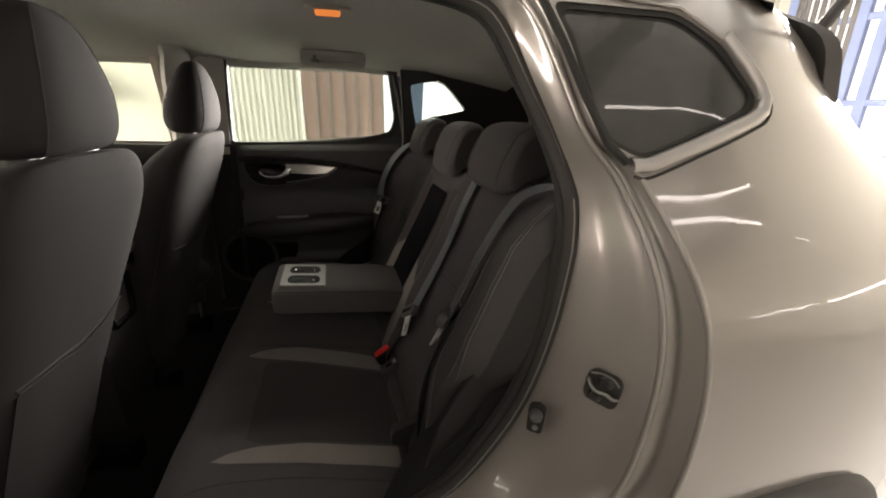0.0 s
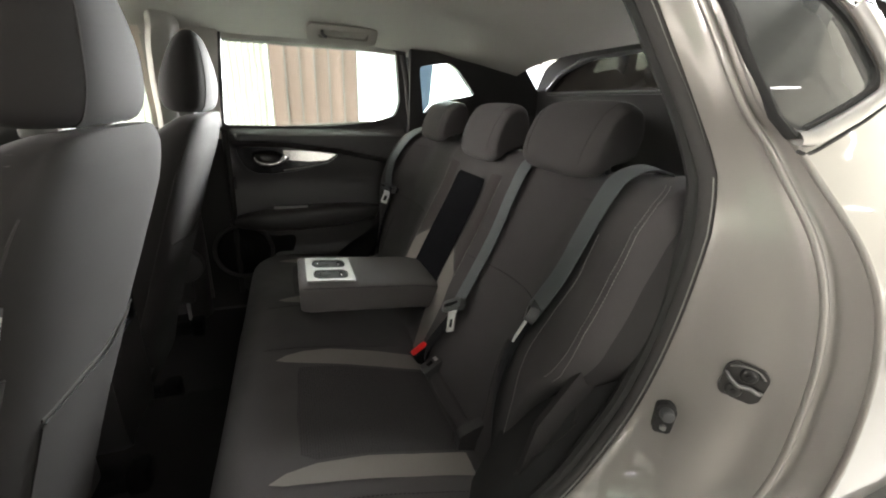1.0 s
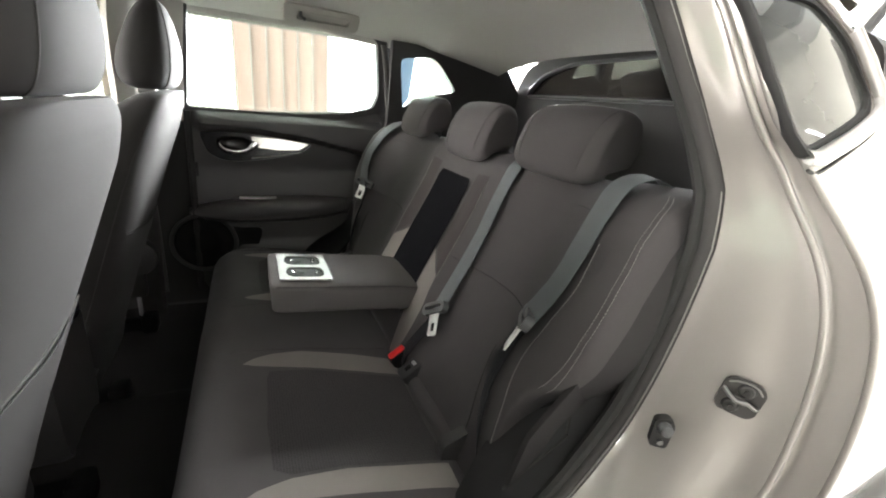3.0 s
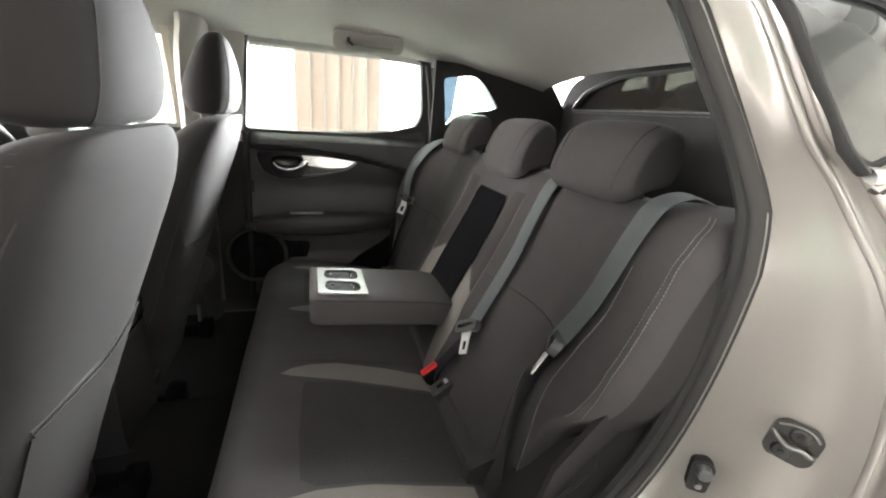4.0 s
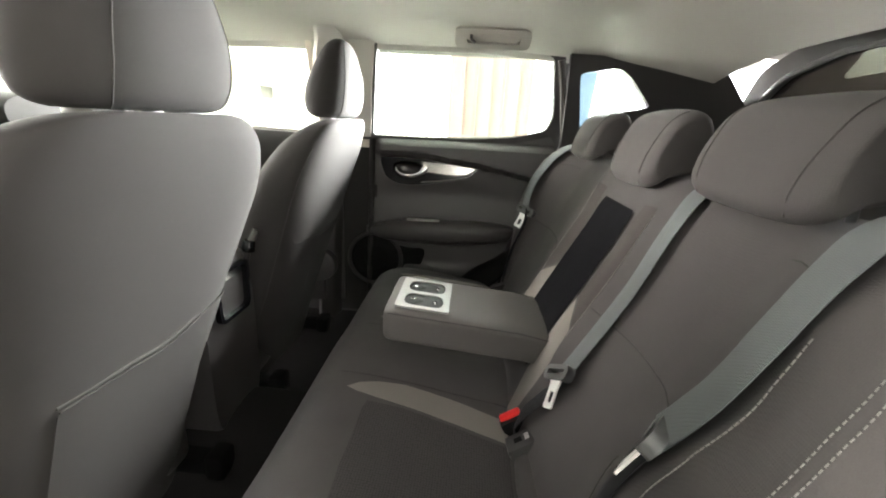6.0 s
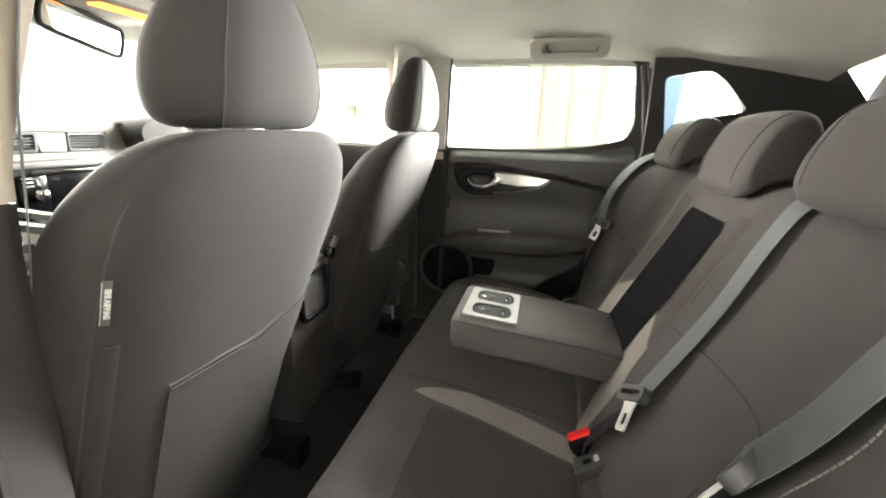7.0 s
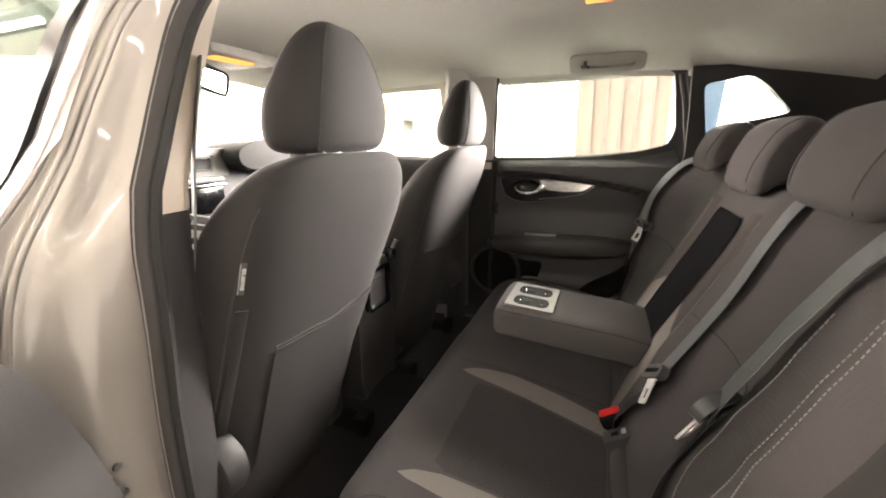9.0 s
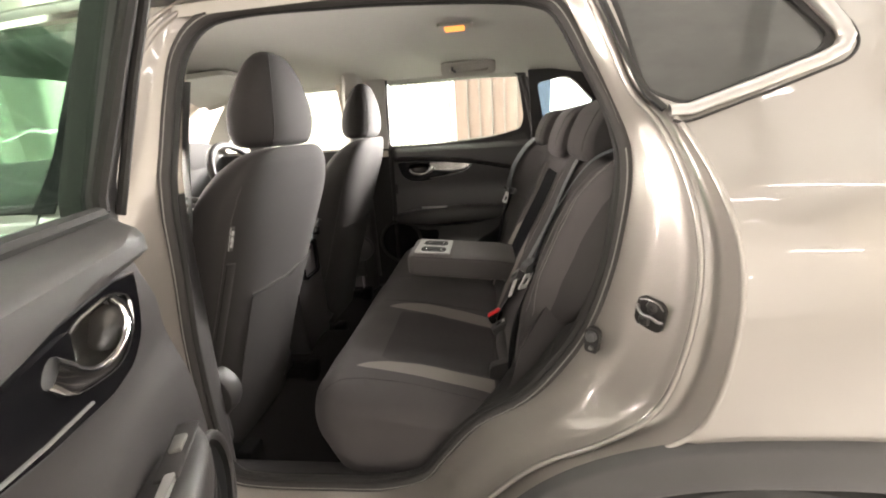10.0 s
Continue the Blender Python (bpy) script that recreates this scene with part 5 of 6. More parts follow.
    words.body, words.size, words.align_x, words.align_y, words.extrude = "SRS AIRBAG", 0.0072, "CENTER", "CENTER", 0.0003
    words.offset = 0.0004
    wm = lm @ Matrix.Translation((0, 0.001, 0.0003))
    wo = new("airbag_words", words)
    bpy.context.view_layer.update()
    me = bpy.data.meshes.new_from_object(wo.evaluated_get(bpy.context.evaluated_depsgraph_get()))
    bpy.data.objects.remove(wo)
    me.materials.clear()
    me.materials.append(INK)
    me.transform(wm)
    ob = new("label_print", me)
    ob.parent, ob.matrix_parent_inverse = label, label.matrix_world.inverted()
    return t


front_seat(-1)
front_seat(1)


# ---- rear doors: built closed on the far side, the near one mirrored and swung open ----
DOOR_PANEL = ((-0.515, 1.140), (-0.15, 1.142), (0.02, 1.160), (0.15, 1.190), (0.175, 1.15), (0.18, 1.0), (0.14, 0.86), (0.05, 0.73), (-0.08, 0.60), (-0.2, 0.48), (-0.50, 0.45), (-0.525, 0.50))
NEAR_PANEL = (*DOOR_PANEL[:-2], (-0.60, 0.45), (-0.62, 0.60), (-0.618, 0.80), (-0.60, 0.92), (-0.57, 1.0), (-0.535, 1.05), (-0.515, 1.09))
DOOR_GLASS = rounded(((-0.515, 1.148), (-0.15, 1.148), (0.02, 1.166), (0.138, 1.196), (0.155, 1.25), (0.124, 1.43), (0.10, 1.442), (-0.43, 1.492), (-0.472, 1.475)), 0.02, 3)
DOOR_FRAME = rounded(((-0.60, 1.13), (-0.15, 1.13), (0.03, 1.145), (0.185, 1.185), (0.195, 1.26), (0.155, 1.445), (0.12, 1.458), (-0.45, 1.508), (-0.545, 1.49), (-0.565, 1.40)), 0.02, 3)


def panel_y(x, z):
    """The relief of the door trim, closed, far side."""
    y = 0.712
    zb = interp(x, ((-0.5, 1.084), (-0.3, 1.079), (-0.1, 1.054), (0.15, 1.0)))
    y -= 0.042 * step01(z, zb - 0.010, zb + 0.014) * (1 - 0.9 * step01(z, 1.118, 1.146)) * step01(x, -0.515, -0.465)
    y += 0.035 * (1 - step01(math.hypot((x + 0.375) / 0.085, (z - 1.026) / 0.042), 0.55, 0.98))
    y += 0.012 * math.exp(-(((z - 0.93) / 0.06) ** 2))
    sp = math.hypot(x + 0.50, z - 0.655)
    y -= 0.014 * (1 - step01(sp, 0.095, 0.115))
    y -= 0.012 * step01(0.66 - z, 0.0, 0.05) * step01(x, -0.42, -0.36)
    return y


def car_door(side, m, label):
    d = thing("rear_door", (0, 0, 0), label, "car door", "rear doors")

    def put(x, y, z):
        p = Vector((x, y * side, z))
        return m @ p if m is not None else p

    def on(x, z, lift):
        return put(x, panel_y(x, z) - lift, z)

    def flat(x, z, lift):
        return put(x, 0.712 - lift, z)

    lead = -9.0 if side > 0 else -0.505
    frame_line, glass_line = [(max(x, lead), z) for x, z in DOOR_FRAME], [(max(x, lead + 0.034), z) for x, z in DOOR_GLASS]
    body = part("trim_panel", fine_plate(DOOR_PANEL if side > 0 else NEAR_PANEL, [], lambda x, z, t: put(x, panel_y(x, z) if t == 0 else 0.765, z), 0.02, 0.009), TRIM_SOFT, d, "dark soft-touch door trim", 30)
    part("outer_skin", fine_plate([(-0.53, 0.42), (-0.53, 1.13), (0.24, 1.19), (0.30, 1.1), (0.31, 0.95), (0.25, 0.78), (0.1, 0.70), (-0.02, 0.6), (-0.1, 0.45), (-0.2, 0.40)], [], lambda x, z, t: put(x, 0.755 if t else -outer_y(x, z), z), 0.02, 0.06), PAINT, d)
    part("window_frame", fine_plate(frame_line, [glass_line], lambda x, z, t: put(x, -inner_y(z) + 0.012 + t, z), 0.045, 0.06), PLASTIC, d, "", 30)
    part("glass_run", tube(bmesh.new(), [put(x, -inner_y(z) + 0.016, z) for x, z in glass_line], 0.0025 if side > 0 else 0.009, 8, True), RUBBER, d, "black rubber glass run")
    pane = part("window_pane", fine_plate(glass_line, [], lambda x, z, t: put(x, -inner_y(z) + 0.03 + t, z), 0.004, 0.1), GLASS if side > 0 else GLASS_GREEN, d)
    pane.visible_shadow = False
    if side > 0:
        part("pale_front_edge", fine_plate([(-0.60, 1.136), (-0.521, 1.142), (-0.505, 1.30), (-0.478, 1.47), (-0.565, 1.48)], [], lambda x, z, t: put(x, -inner_y(z) + 0.004 + t, z), 0.006, 0.06), LINER, d, "pale frame edge")
    else:
        part("frame_strip", tube(bmesh.new(), [put(x, -inner_y(z) + 0.008, z) for x, z in ((-0.503, 1.14), (-0.503, 1.3), (-0.503, 1.44))], 0.006, 8), RUBBER, d, "black rubber strip")
    if side < 0:
        part("divider_bar", tube(bmesh.new(), [put(x, -inner_y(z) + 0.018, z) for x, z in ((0.142, 1.40), (0.135, 1.34), (0.118, 1.26), (0.10, 1.19))], 0.006, 8), RUBBER, d)
    bez = rounded(((-0.487, 1.068), (-0.42, 1.073), (-0.30, 1.069), (-0.095, 1.042), (-0.14, 1.004), (-0.25, 0.980), (-0.36, 0.964), (-0.42, 0.968), (-0.462, 0.992), (-0.478, 1.03)), 0.016, 4)
    dish = rounded(((-0.458, 1.045), (-0.42, 1.062), (-0.335, 1.060), (-0.297, 1.042), (-0.310, 1.004), (-0.36, 0.988), (-0.42, 0.992), (-0.45, 1.012)), 0.022, 5)
    cx, cz = -0.378, 1.027
    small = 0.74 if side > 0 else 1.0
    dish = [(cx + 0.004 + (a - cx) * small, cz + (b - cz) * (small + 1) / 2) for a, b in dish]
    part("handle_bezel", plate(bez, [dish], lambda a, b, t: flat(a, b, 0.012 - t), 0.014), PIANO, body, "gloss black handle surround", 30)
    part("bezel_rim", tube(bmesh.new(), [flat(a, b, 0.011 if side > 0 else 0.006) for a, b in bez], 0.0022 if side > 0 else 0.0045, 8, True), PLASTIC_MID, body, "grey rim of the surround")
    if side > 0:
        part("edge_seal", tube(bmesh.new(), [put(x, 0.698, z) for x, z in ((-0.527, 0.47), (-0.522, 0.7), (-0.517, 0.95), (-0.514, 1.135))], 0.011, 10), RUBBER, body, "black seal on the door's front edge")
    # the near strip's black stands in for a dark reflection in chrome
    STRIP_FACE = STRIP_CHROME if side > 0 else PIANO
    bm = bmesh.new()
    rings(bm, [[flat(cx + (a - cx) * k, cz + (b - cz) * k, h) for a, b in dish] for k, h in ((1.0, 0.010), (0.97, 0.004), (0.90, -0.006), (0.75, -0.015), (0.5, -0.021), (0.25, -0.023), (0.02, -0.0235))], True, False)
    part("dish", bm, DISH, body, "hollow behind the lever")
    # far rim black, near rim chrome: each toned to how bright it looks
    part("dish_rim", tube(bmesh.new(), [flat(a, b, 0.012) for a, b in dish], 0.0016 if side > 0 else 0.0026, 8, True), PIANO if side > 0 else CHROME, body, "dish rim")
    strip = rounded(((-0.318, 1.060), (-0.21, 1.054), (-0.112, 1.041), (-0.15, 1.018), (-0.22, 1.014), (-0.31, 1.022)), 0.005, 3)
    part("trim_strip", plate(strip, [], lambda a, b, t: flat(a, b, 0.0155 - t), 0.0035), STRIP_FACE, body, "polished strip, the near one blackened for its reflection", 30)
    part("bezel_top_line", tube(bmesh.new(), [flat(a, b, 0.013) for a, b in ((-0.48, 1.066), (-0.42, 1.0735), (-0.30, 1.0695), (-0.20, 1.057), (-0.11, 1.044))], 0.0018, 6), CHROME, body, "thin chrome line")
    part("bezel_edge", tube(bmesh.new(), [flat(a, b, 0.0125) for a, b in ((-0.14, 1.008), (-0.20, 0.996), (-0.25, 0.988), (-0.32, 0.98))], 0.002, 6), SILVER, body)
    # spoon-shaped pull lever
    bm = bmesh.new()
    axis = spline([(-0.428, 1.056, 0.006), (-0.442, 1.040, 0.009), (-0.440, 1.021, 0.012), (-0.418, 1.006, 0.015), (-0.380, 0.999, 0.018), (-0.342, 1.003, 0.018), (-0.312, 1.014, 0.018), (-0.292, 1.028, 0.018), (-0.280, 1.040, 0.017)], 32)
    rows = []
    axis = axis[5:] if side > 0 else axis
    last = len(axis) - 1
    axis = [Vector((cx + 0.004 + (p.x - cx) * small, cz + (p.y - cz) * (small + 1) / 2, p.z)) for p in axis]
    for i, p in enumerate(axis):
        f = i / last
        d = (axis[min(i + 1, last)] - axis[max(i - 1, 0)]).normalized()
        h = 0.004 + 0.0055 * math.sin(math.pi * min(1.0, f * 1.1)) + 0.011 * step01(f, 0.60, 0.88)
        rows.append([flat(p.x - d.y * small * h * math.cos(q), p.y + d.x * small * h * math.cos(q), p.z + 0.0045 * math.sin(q)) for q in (2 * math.pi * k / 12 for k in range(12))])
    rings(bm, rows)
    part("pull_lever", bm, CHROME, body, "chrome pull lever")
    # switch and grip slot on the armrest
    bm = bmesh.new()
    rows = []
    for u in lin(-1, 1, 30):
        k = max(0.06, (1 - abs(u) ** 2.6)) ** 0.55
        rows.append([put(-0.225 + 0.315 * u, y, z) for y, z in egg(0.712 - 0.014 * k, 0.789 + 0.012 * u - 0.004 * k, 0.058 * k, 0.048 * k, 3.2, 28)])
    rings(bm, rows)
    part("armrest", bm, TRIM_SOFT, body, "padded armrest", 50)
    part("grip_slot", plate(rounded(((-0.37, 0.672), (-0.24, 0.672), (-0.24, 0.684), (-0.37, 0.684)), 0.003, 2), [], lambda a, b, t: put(a, b, 0.837 - t), 0.008), MOULDING, body, "grey trim bar on the armrest")
    # flat black plate; shade of the pocket's hollow put into its colour
    part("pocket_shade", plate(smooth_loop(((-0.43, 0.70), (-0.36, 0.705), (-0.30, 0.70), (-0.31, 0.64), (-0.35, 0.58), (-0.42, 0.56)), 30), [], lambda a, b, t: put(a, 0.706 + t, b), 0.004), CUP_BLACK, body, "black plate painted as the door pocket's shade")
    if side < 0:
        sw = part("switch_plate", boxed((0, 0, 0), (0.11, 0.03, 0.006), 0.003), PLASTIC, body, "black switch plate")
        for v in sw.data.vertices:
            v.co = put(-0.475 + v.co.x, 0.668 + v.co.y, 0.829 + v.co.z)
        key = part("window_switch", boxed((0, 0, 0), (0.032, 0.016, 0.008), 0.003), SILVER, sw, "grey window switch")
        for v in key.data.vertices:
            v.co = put(-0.44 + v.co.x, 0.675 + v.co.y, 0.834 + v.co.z)
    part("armrest_seam", tube(bmesh.new(), [put(-0.225 + 0.30 * u, 0.712 - 0.0735 * max(0.06, 1 - abs(u) ** 2.6) ** 0.55, 0.762 + 0.012 * u) for u in lin(-0.97, 0.97, 30)], 0.0016, 6), SEAM, body)
    # loudspeaker
    bm = bmesh.new()
    rings(bm, [[on(-0.50 + r * math.cos(q), 0.655 + r * math.sin(q), h) for q in (2 * math.pi * k / 36 for k in range(36))] for r, h in ((0.112, 0.0), (0.108, 0.010), (0.098, 0.012), (0.092, 0.004), (0.05, 0.002), (0.045, 0.006), (0.03, 0.008), (0.005, 0.0085))])
    part("speaker_grille", bm, CUP_BLACK, body, "round black speaker grille")
    part("speaker_ring", tube(bmesh.new(), [put(-0.50 + 0.108 * math.cos(q), 0.690, 0.655 + 0.108 * math.sin(q)) for q in (2 * math.pi * k / 40 for k in range(40))], 0.008, 10, True), PLASTIC, body, "raised speaker surround")
    return d


car_door(1, None, "closed rear door with dark trim panel and daylight in its window")
HINGE = Matrix.Translation((-0.659, -0.816, 0.0))
car_door(-1, HINGE @ Matrix.Rotation(radians(-66), 4, "Z") @ HINGE.inverted(), "wide open rear door with dark trim and chrome lever")

near_front = thing("near_front_window", (-1.1, -0.75, 1.13), "closed front window beside the front seat", "car window")
pane = part("window_pane", fine_plate([(-1.5, 1.13), (-0.76, 1.13), (-0.75, 1.45), (-1.12, 1.45)], [], lambda x, z, t: (x, inner_y(z) - 0.04 + t, z), 0.004, 0.1), GLASS_GREEN, near_front)
pane.visible_shadow = False
part("sill_strip", tube(bmesh.new(), [(-1.55, -0.78, 1.13), (-0.75, -0.78, 1.13)], 0.012), RUBBER, near_front)

# far front door: dark trim with a window
front_door = thing("front_door", (-1.1, 0.72, 0.45), "closed front door with dark trim below its window", "car door")
FW = rounded(((-1.42, 1.17), (-0.72, 1.15), (-0.70, 1.48), (-0.98, 1.485), (-1.12, 1.465)), 0.04, 4)
part("trim_panel", fine_plate([(-1.6, 0.45), (-0.64, 0.45), (-0.64, 1.14), (-1.6, 1.16)], [], lambda x, z, t: (x, 0.712 + t - 0.05 * step01(z, 1.04, 1.08), z), 0.03, 0.08), TRIM_SOFT, front_door)
part("window_frame", fine_plate([(-1.60, 1.12), (-0.63, 1.12), (-0.60, 1.52), (-0.98, 1.53), (-1.2, 1.50)], [FW], lambda x, z, t: (x, -inner_y(z) + 0.012 + t, z), 0.04, 0.06), LINER, front_door)
pane = part("window_pane", fine_plate(FW, [], lambda x, z, t: (x, -inner_y(z) + 0.03 + t, z), 0.004, 0.1), GLASS, front_door)
pane.visible_shadow = False

# ---- fittings under the headliner ----
grab = thing("grab_handle", (-0.085, 0.53, 1.46), "pale grey folding grab handle on the headliner", "grab handle")


def handle_place(a, v, lift):
    """a runs along the car, v up the sloping roof rail; lift stands off it."""
    return (a * 0.88 - 0.026, 0.515 - 0.72 * v - 0.69 * lift, 1.442 + 0.69 * v - 0.72 * lift)


G_SLOT = rounded(((-0.165, 0.018), (0.02, 0.018), (0.02, 0.048), (-0.165, 0.048)), 0.012, 4)
part("bezel", plate(rounded(((-0.205, 0.0), (0.055, 0.0), (0.055, 0.066), (-0.205, 0.066)), 0.024, 6), [G_SLOT], lambda a, b, t: handle_place(a, b, 0.014 - t), 0.05), LINER, grab, "", 30)
part("blade", plate(rounded(((-0.115, 0.022), (0.014, 0.022), (0.014, 0.044), (-0.115, 0.044)), 0.008, 4), [], lambda a, b, t: handle_place(a, b, 0.010 - t), 0.01), LINER, grab)
part("slot_floor", plate(G_SLOT, [], lambda a, b, t: handle_place(a, b, 0.001 - t), 0.004), LINER, grab)
part("bezel_joint", tube(bmesh.new(), [handle_place(a, b, 0.004) for a, b in rounded(((-0.207, -0.002), (0.057, -0.002), (0.057, 0.068), (-0.207, 0.068)), 0.024, 6)], 0.0009, 6, True), BEIGE, grab)
part("coat_hook", tube(bmesh.new(), [handle_place(-0.15, 0.04, 0.0), handle_place(-0.15, 0.034, 0.016), handle_place(-0.135, 0.024, 0.018)], 0.005), PLASTIC_MID, grab, "dark coat hook")
dome = thing("dome_lamp", (-0.103, -0.035, 1.50), "lit warm dome lamp in the headliner", "dome lamp")
zc = liner_z(-0.103, -0.035)
part("bezel", plate(rounded(((-0.155, -0.075), (-0.05, -0.075), (-0.05, 0.005), (-0.155, 0.005)), 0.012), [], lambda a, b, t: (a, b, zc - 0.008 + t), 0.012), LINER, dome)
part("lens", boxed((-0.135, -0.060, zc - 0.014), (-0.075, -0.012, zc - 0.006), 0.004), WARM, dome, "glowing warm lens")
console = thing("overhead_console", (-1.22, 0.05, 1.46), "pale overhead console with a lit warm reading lamp", "overhead console")
part("housing", boxed((-1.32, -0.13, 1.468), (-1.10, 0.13, 1.53), 0.02), LINER, console)
part("lamp_lens", boxed((-1.165, -0.095, 1.462), (-1.125, 0.045, 1.470), 0.003), WARM, console, "glowing warm lens")
mirror = thing("rear_view_mirror", (-1.30, 0.0, 1.40), "dark rear-view mirror under the windscreen's top edge", "mirror")
MM = Matrix.Translation((-1.25, -0.045, 1.427)) @ Matrix.Rotation(radians(12), 4, "Z") @ Matrix.Rotation(radians(-7), 4, "X") @ Matrix.Rotation(radians(8), 4, "Y")
part("shell", local(plate(rounded(((-0.118, -0.034), (0.108, -0.040), (0.115, -0.01), (0.112, 0.036), (-0.112, 0.042), (-0.122, 0.0)), 0.018), [], lambda a, b, t: (-t, a * (1 - 1.2 * t), b * (1 - 3 * t)), 0.045), MM), PLASTIC, mirror)
part("mirror_glass", local(plate(rounded(((-0.106, -0.026), (0.098, -0.032), (0.105, -0.01), (0.102, 0.030), (-0.102, 0.034), (-0.112, 0.0)), 0.014), [], lambda a, b, t: (0.001 + t, a, b), 0.002), MM), MIRROR, mirror, "bright mirror glass")
part("rim", local(tube(bmesh.new(), [(0.002, a, b) for a, b in rounded(((-0.112, -0.030), (0.103, -0.036), (0.110, -0.01), (0.107, 0.033), (-0.107, 0.038), (-0.117, 0.0)), 0.016)], 0.006, 8, True), MM), CUP_BLACK, mirror, "dark rim")
part("arm", tube(bmesh.new(), [(-1.29, -0.02, 1.44), (-1.34, 0.0, 1.47), (-1.37, 0.02, 1.475)], 0.02), PLASTIC, mirror)
visor = thing("sun_visor", (-1.05, 0.36, 1.48), "pale folded sun visor under the headliner", "sun visor")
part("flap", plate(rounded(((-1.22, 0.18), (-1.0, 0.18), (-0.985, 0.36), (-1.0, 0.54), (-1.2, 0.54)), 0.03), [], lambda a, b, t: (a, b, liner_z(a, b) - 0.028 + t), 0.018), LINER, visor)

# ---- dashboard, wheel, console ----
dash = thing("dashboard", (-1.5, 0.0, 0.6), "dark dashboard with chrome-edged air vents", "dashboard")
bm = bmesh.new()
rings(bm, [[(x + 0.05 * (y / 0.7) ** 2, y, z) for x, z in ((-1.46, 0.62), (-1.42, 0.80), (-1.44, 0.98), (-1.45, 1.10), (-1.46, 1.165), (-1.49, 1.18), (-1.6, 1.175), (-1.9, 1.12), (-1.95, 0.9), (-1.9, 0.6))] for y in lin(-0.70, 0.70, 20)])
part("upper_pad", bm, PLASTIC, dash)
part("top_cover", surface(lambda y, x: (x, y, 1.208 - 0.14 * max(0.0, -x - 1.6)), lin(-0.68, 0.68, 12), lin(-1.92, -1.445, 8), (0, 0, -0.03)), DASH_LIT, dash, "dashboard top, coloured paler for windscreen light")
part("fascia", plate(rounded(((-0.68, 1.107), (0.16, 1.107), (0.13, 1.200), (-0.68, 1.200)), 0.012), [rounded(((-0.205, 1.125), (0.088, 1.125), (0.096, 1.182), (-0.205, 1.182)), 0.008)], lambda a, b, t: (-1.432 - t, a, b), 0.02), DASH_LIT, dash, "fascia, coloured paler for windscreen light")
bm = bmesh.new()
rings(bm, [[(-1.36 + dx, y, z) for y, z in egg(0.36, 1.175, 0.21 * k, 0.06 * k, 2.6, 30)] for dx, k in ((0.0, 1.0), (-0.03, 1.04), (-0.2, 1.0))])
part("instrument_hood", bm, RUBBER, dash)
for y0, y1 in ((-0.198, -0.092), (-0.016, 0.084)):
    vent = part("air_vent", plate(rounded(((y0, 1.128), (y1, 1.128), (y1 + 0.006, 1.179), (y0, 1.179)), 0.01), [rounded(((y0 + 0.004, 1.134), (y1 - 0.006, 1.134), (y1 - 0.002, 1.173), (y0 + 0.004, 1.173)), 0.006)], lambda a, b, t: (-1.428 - t, a, b), 0.02), PLASTIC_MID, dash, "grey-edged air vent")
    for z in (1.141, 1.149, 1.157, 1.165):
        part("vane", boxed((-1.452, y0 + 0.003, z - 0.0018), (-1.432, y1 - 0.004, z + 0.0018), 0.0006), PLASTIC, vent)
part("hazard_panel", plate(rounded(((-0.086, 1.128), (-0.022, 1.128), (-0.018, 1.179), (-0.090, 1.179)), 0.008), [], lambda a, b, t: (-1.430 - t, a, b), 0.02), DASH_LIT, dash)
part("lower_lip", boxed((-1.46, -0.25, 1.088), (-1.414, 0.12, 1.106), 0.006), SILVER, dash, "silver lip under the vents")
screen = part("screen", boxed((-1.44, -0.09, 0.972), (-1.428, 0.12, 1.068), 0.004), PIANO, dash, "gloss black screen")
part("chrome_bar", boxed((-1.436, -0.12, 1.071), (-1.424, 0.13, 1.080), 0.002), CHROME, dash)
part("control_panel", boxed((-1.44, -0.16, 0.955), (-1.42, -0.092, 1.070), 0.006), PIANO, dash)
part("knob", cyl(bmesh.new(), (-1.42, -0.122, 1.018), (-1.395, -0.122, 1.020), 0.017, 0.015, 20, 0.003), CHROME, dash)
for k in range(3):
    part("key", boxed((-1.422, -0.150, 1.042 + 0.010 * k), (-1.414, -0.128, 1.046 + 0.010 * k), 0.001), INK, dash)
wheel_s = thing("steering_wheel", (-1.13, 0.37, 1.0), "black leather steering wheel with silver spokes", "steering wheel")
WM = Matrix.Translation((-1.12, 0.37, 1.045)) @ Matrix.Rotation(radians(-24), 4, "Y")
part("rim", local(tube(bmesh.new(), [(0, 0.185 * math.cos(a), 0.185 * math.sin(a)) for a in (2 * math.pi * k / 48 for k in range(48))], 0.016, 10, True), WM), PLASTIC, wheel_s)
part("hub", local(cyl(bmesh.new(), (-0.03, 0, 0), (0.02, 0, 0), 0.075, 0.06, 24, 0.01), WM), PLASTIC, wheel_s)
for a in (0, 180, 270):
    part("spoke", local(tube(bmesh.new(), [(0.0, 0.06 * math.cos(radians(a)), 0.06 * math.sin(radians(a))), (0.0, 0.18 * math.cos(radians(a)), 0.18 * math.sin(radians(a)))], 0.014, 8), WM), SILVER, wheel_s)
centre = thing("centre_console", (-0.9, 0.0, 0.42), "black centre console between the front seats", "console")
bm = bmesh.new()
rings(bm, [[(x, y, z) for y, z in egg(0.0, zc, 0.105, hz, 5, 28)] for x, zc, hz in ((-1.42, 0.58, 0.18), (-0.95, 0.60, 0.20), (-0.76, 0.62, 0.21), (-0.72, 0.62, 0.21), (-0.705, 0.62, 0.195))])
part("body", bm, PLASTIC, centre)
part("lid", boxed((-0.98, -0.085, 0.835), (-0.70, 0.085, 0.875), 0.018), TRIM_SOFT, centre, "padded lid")
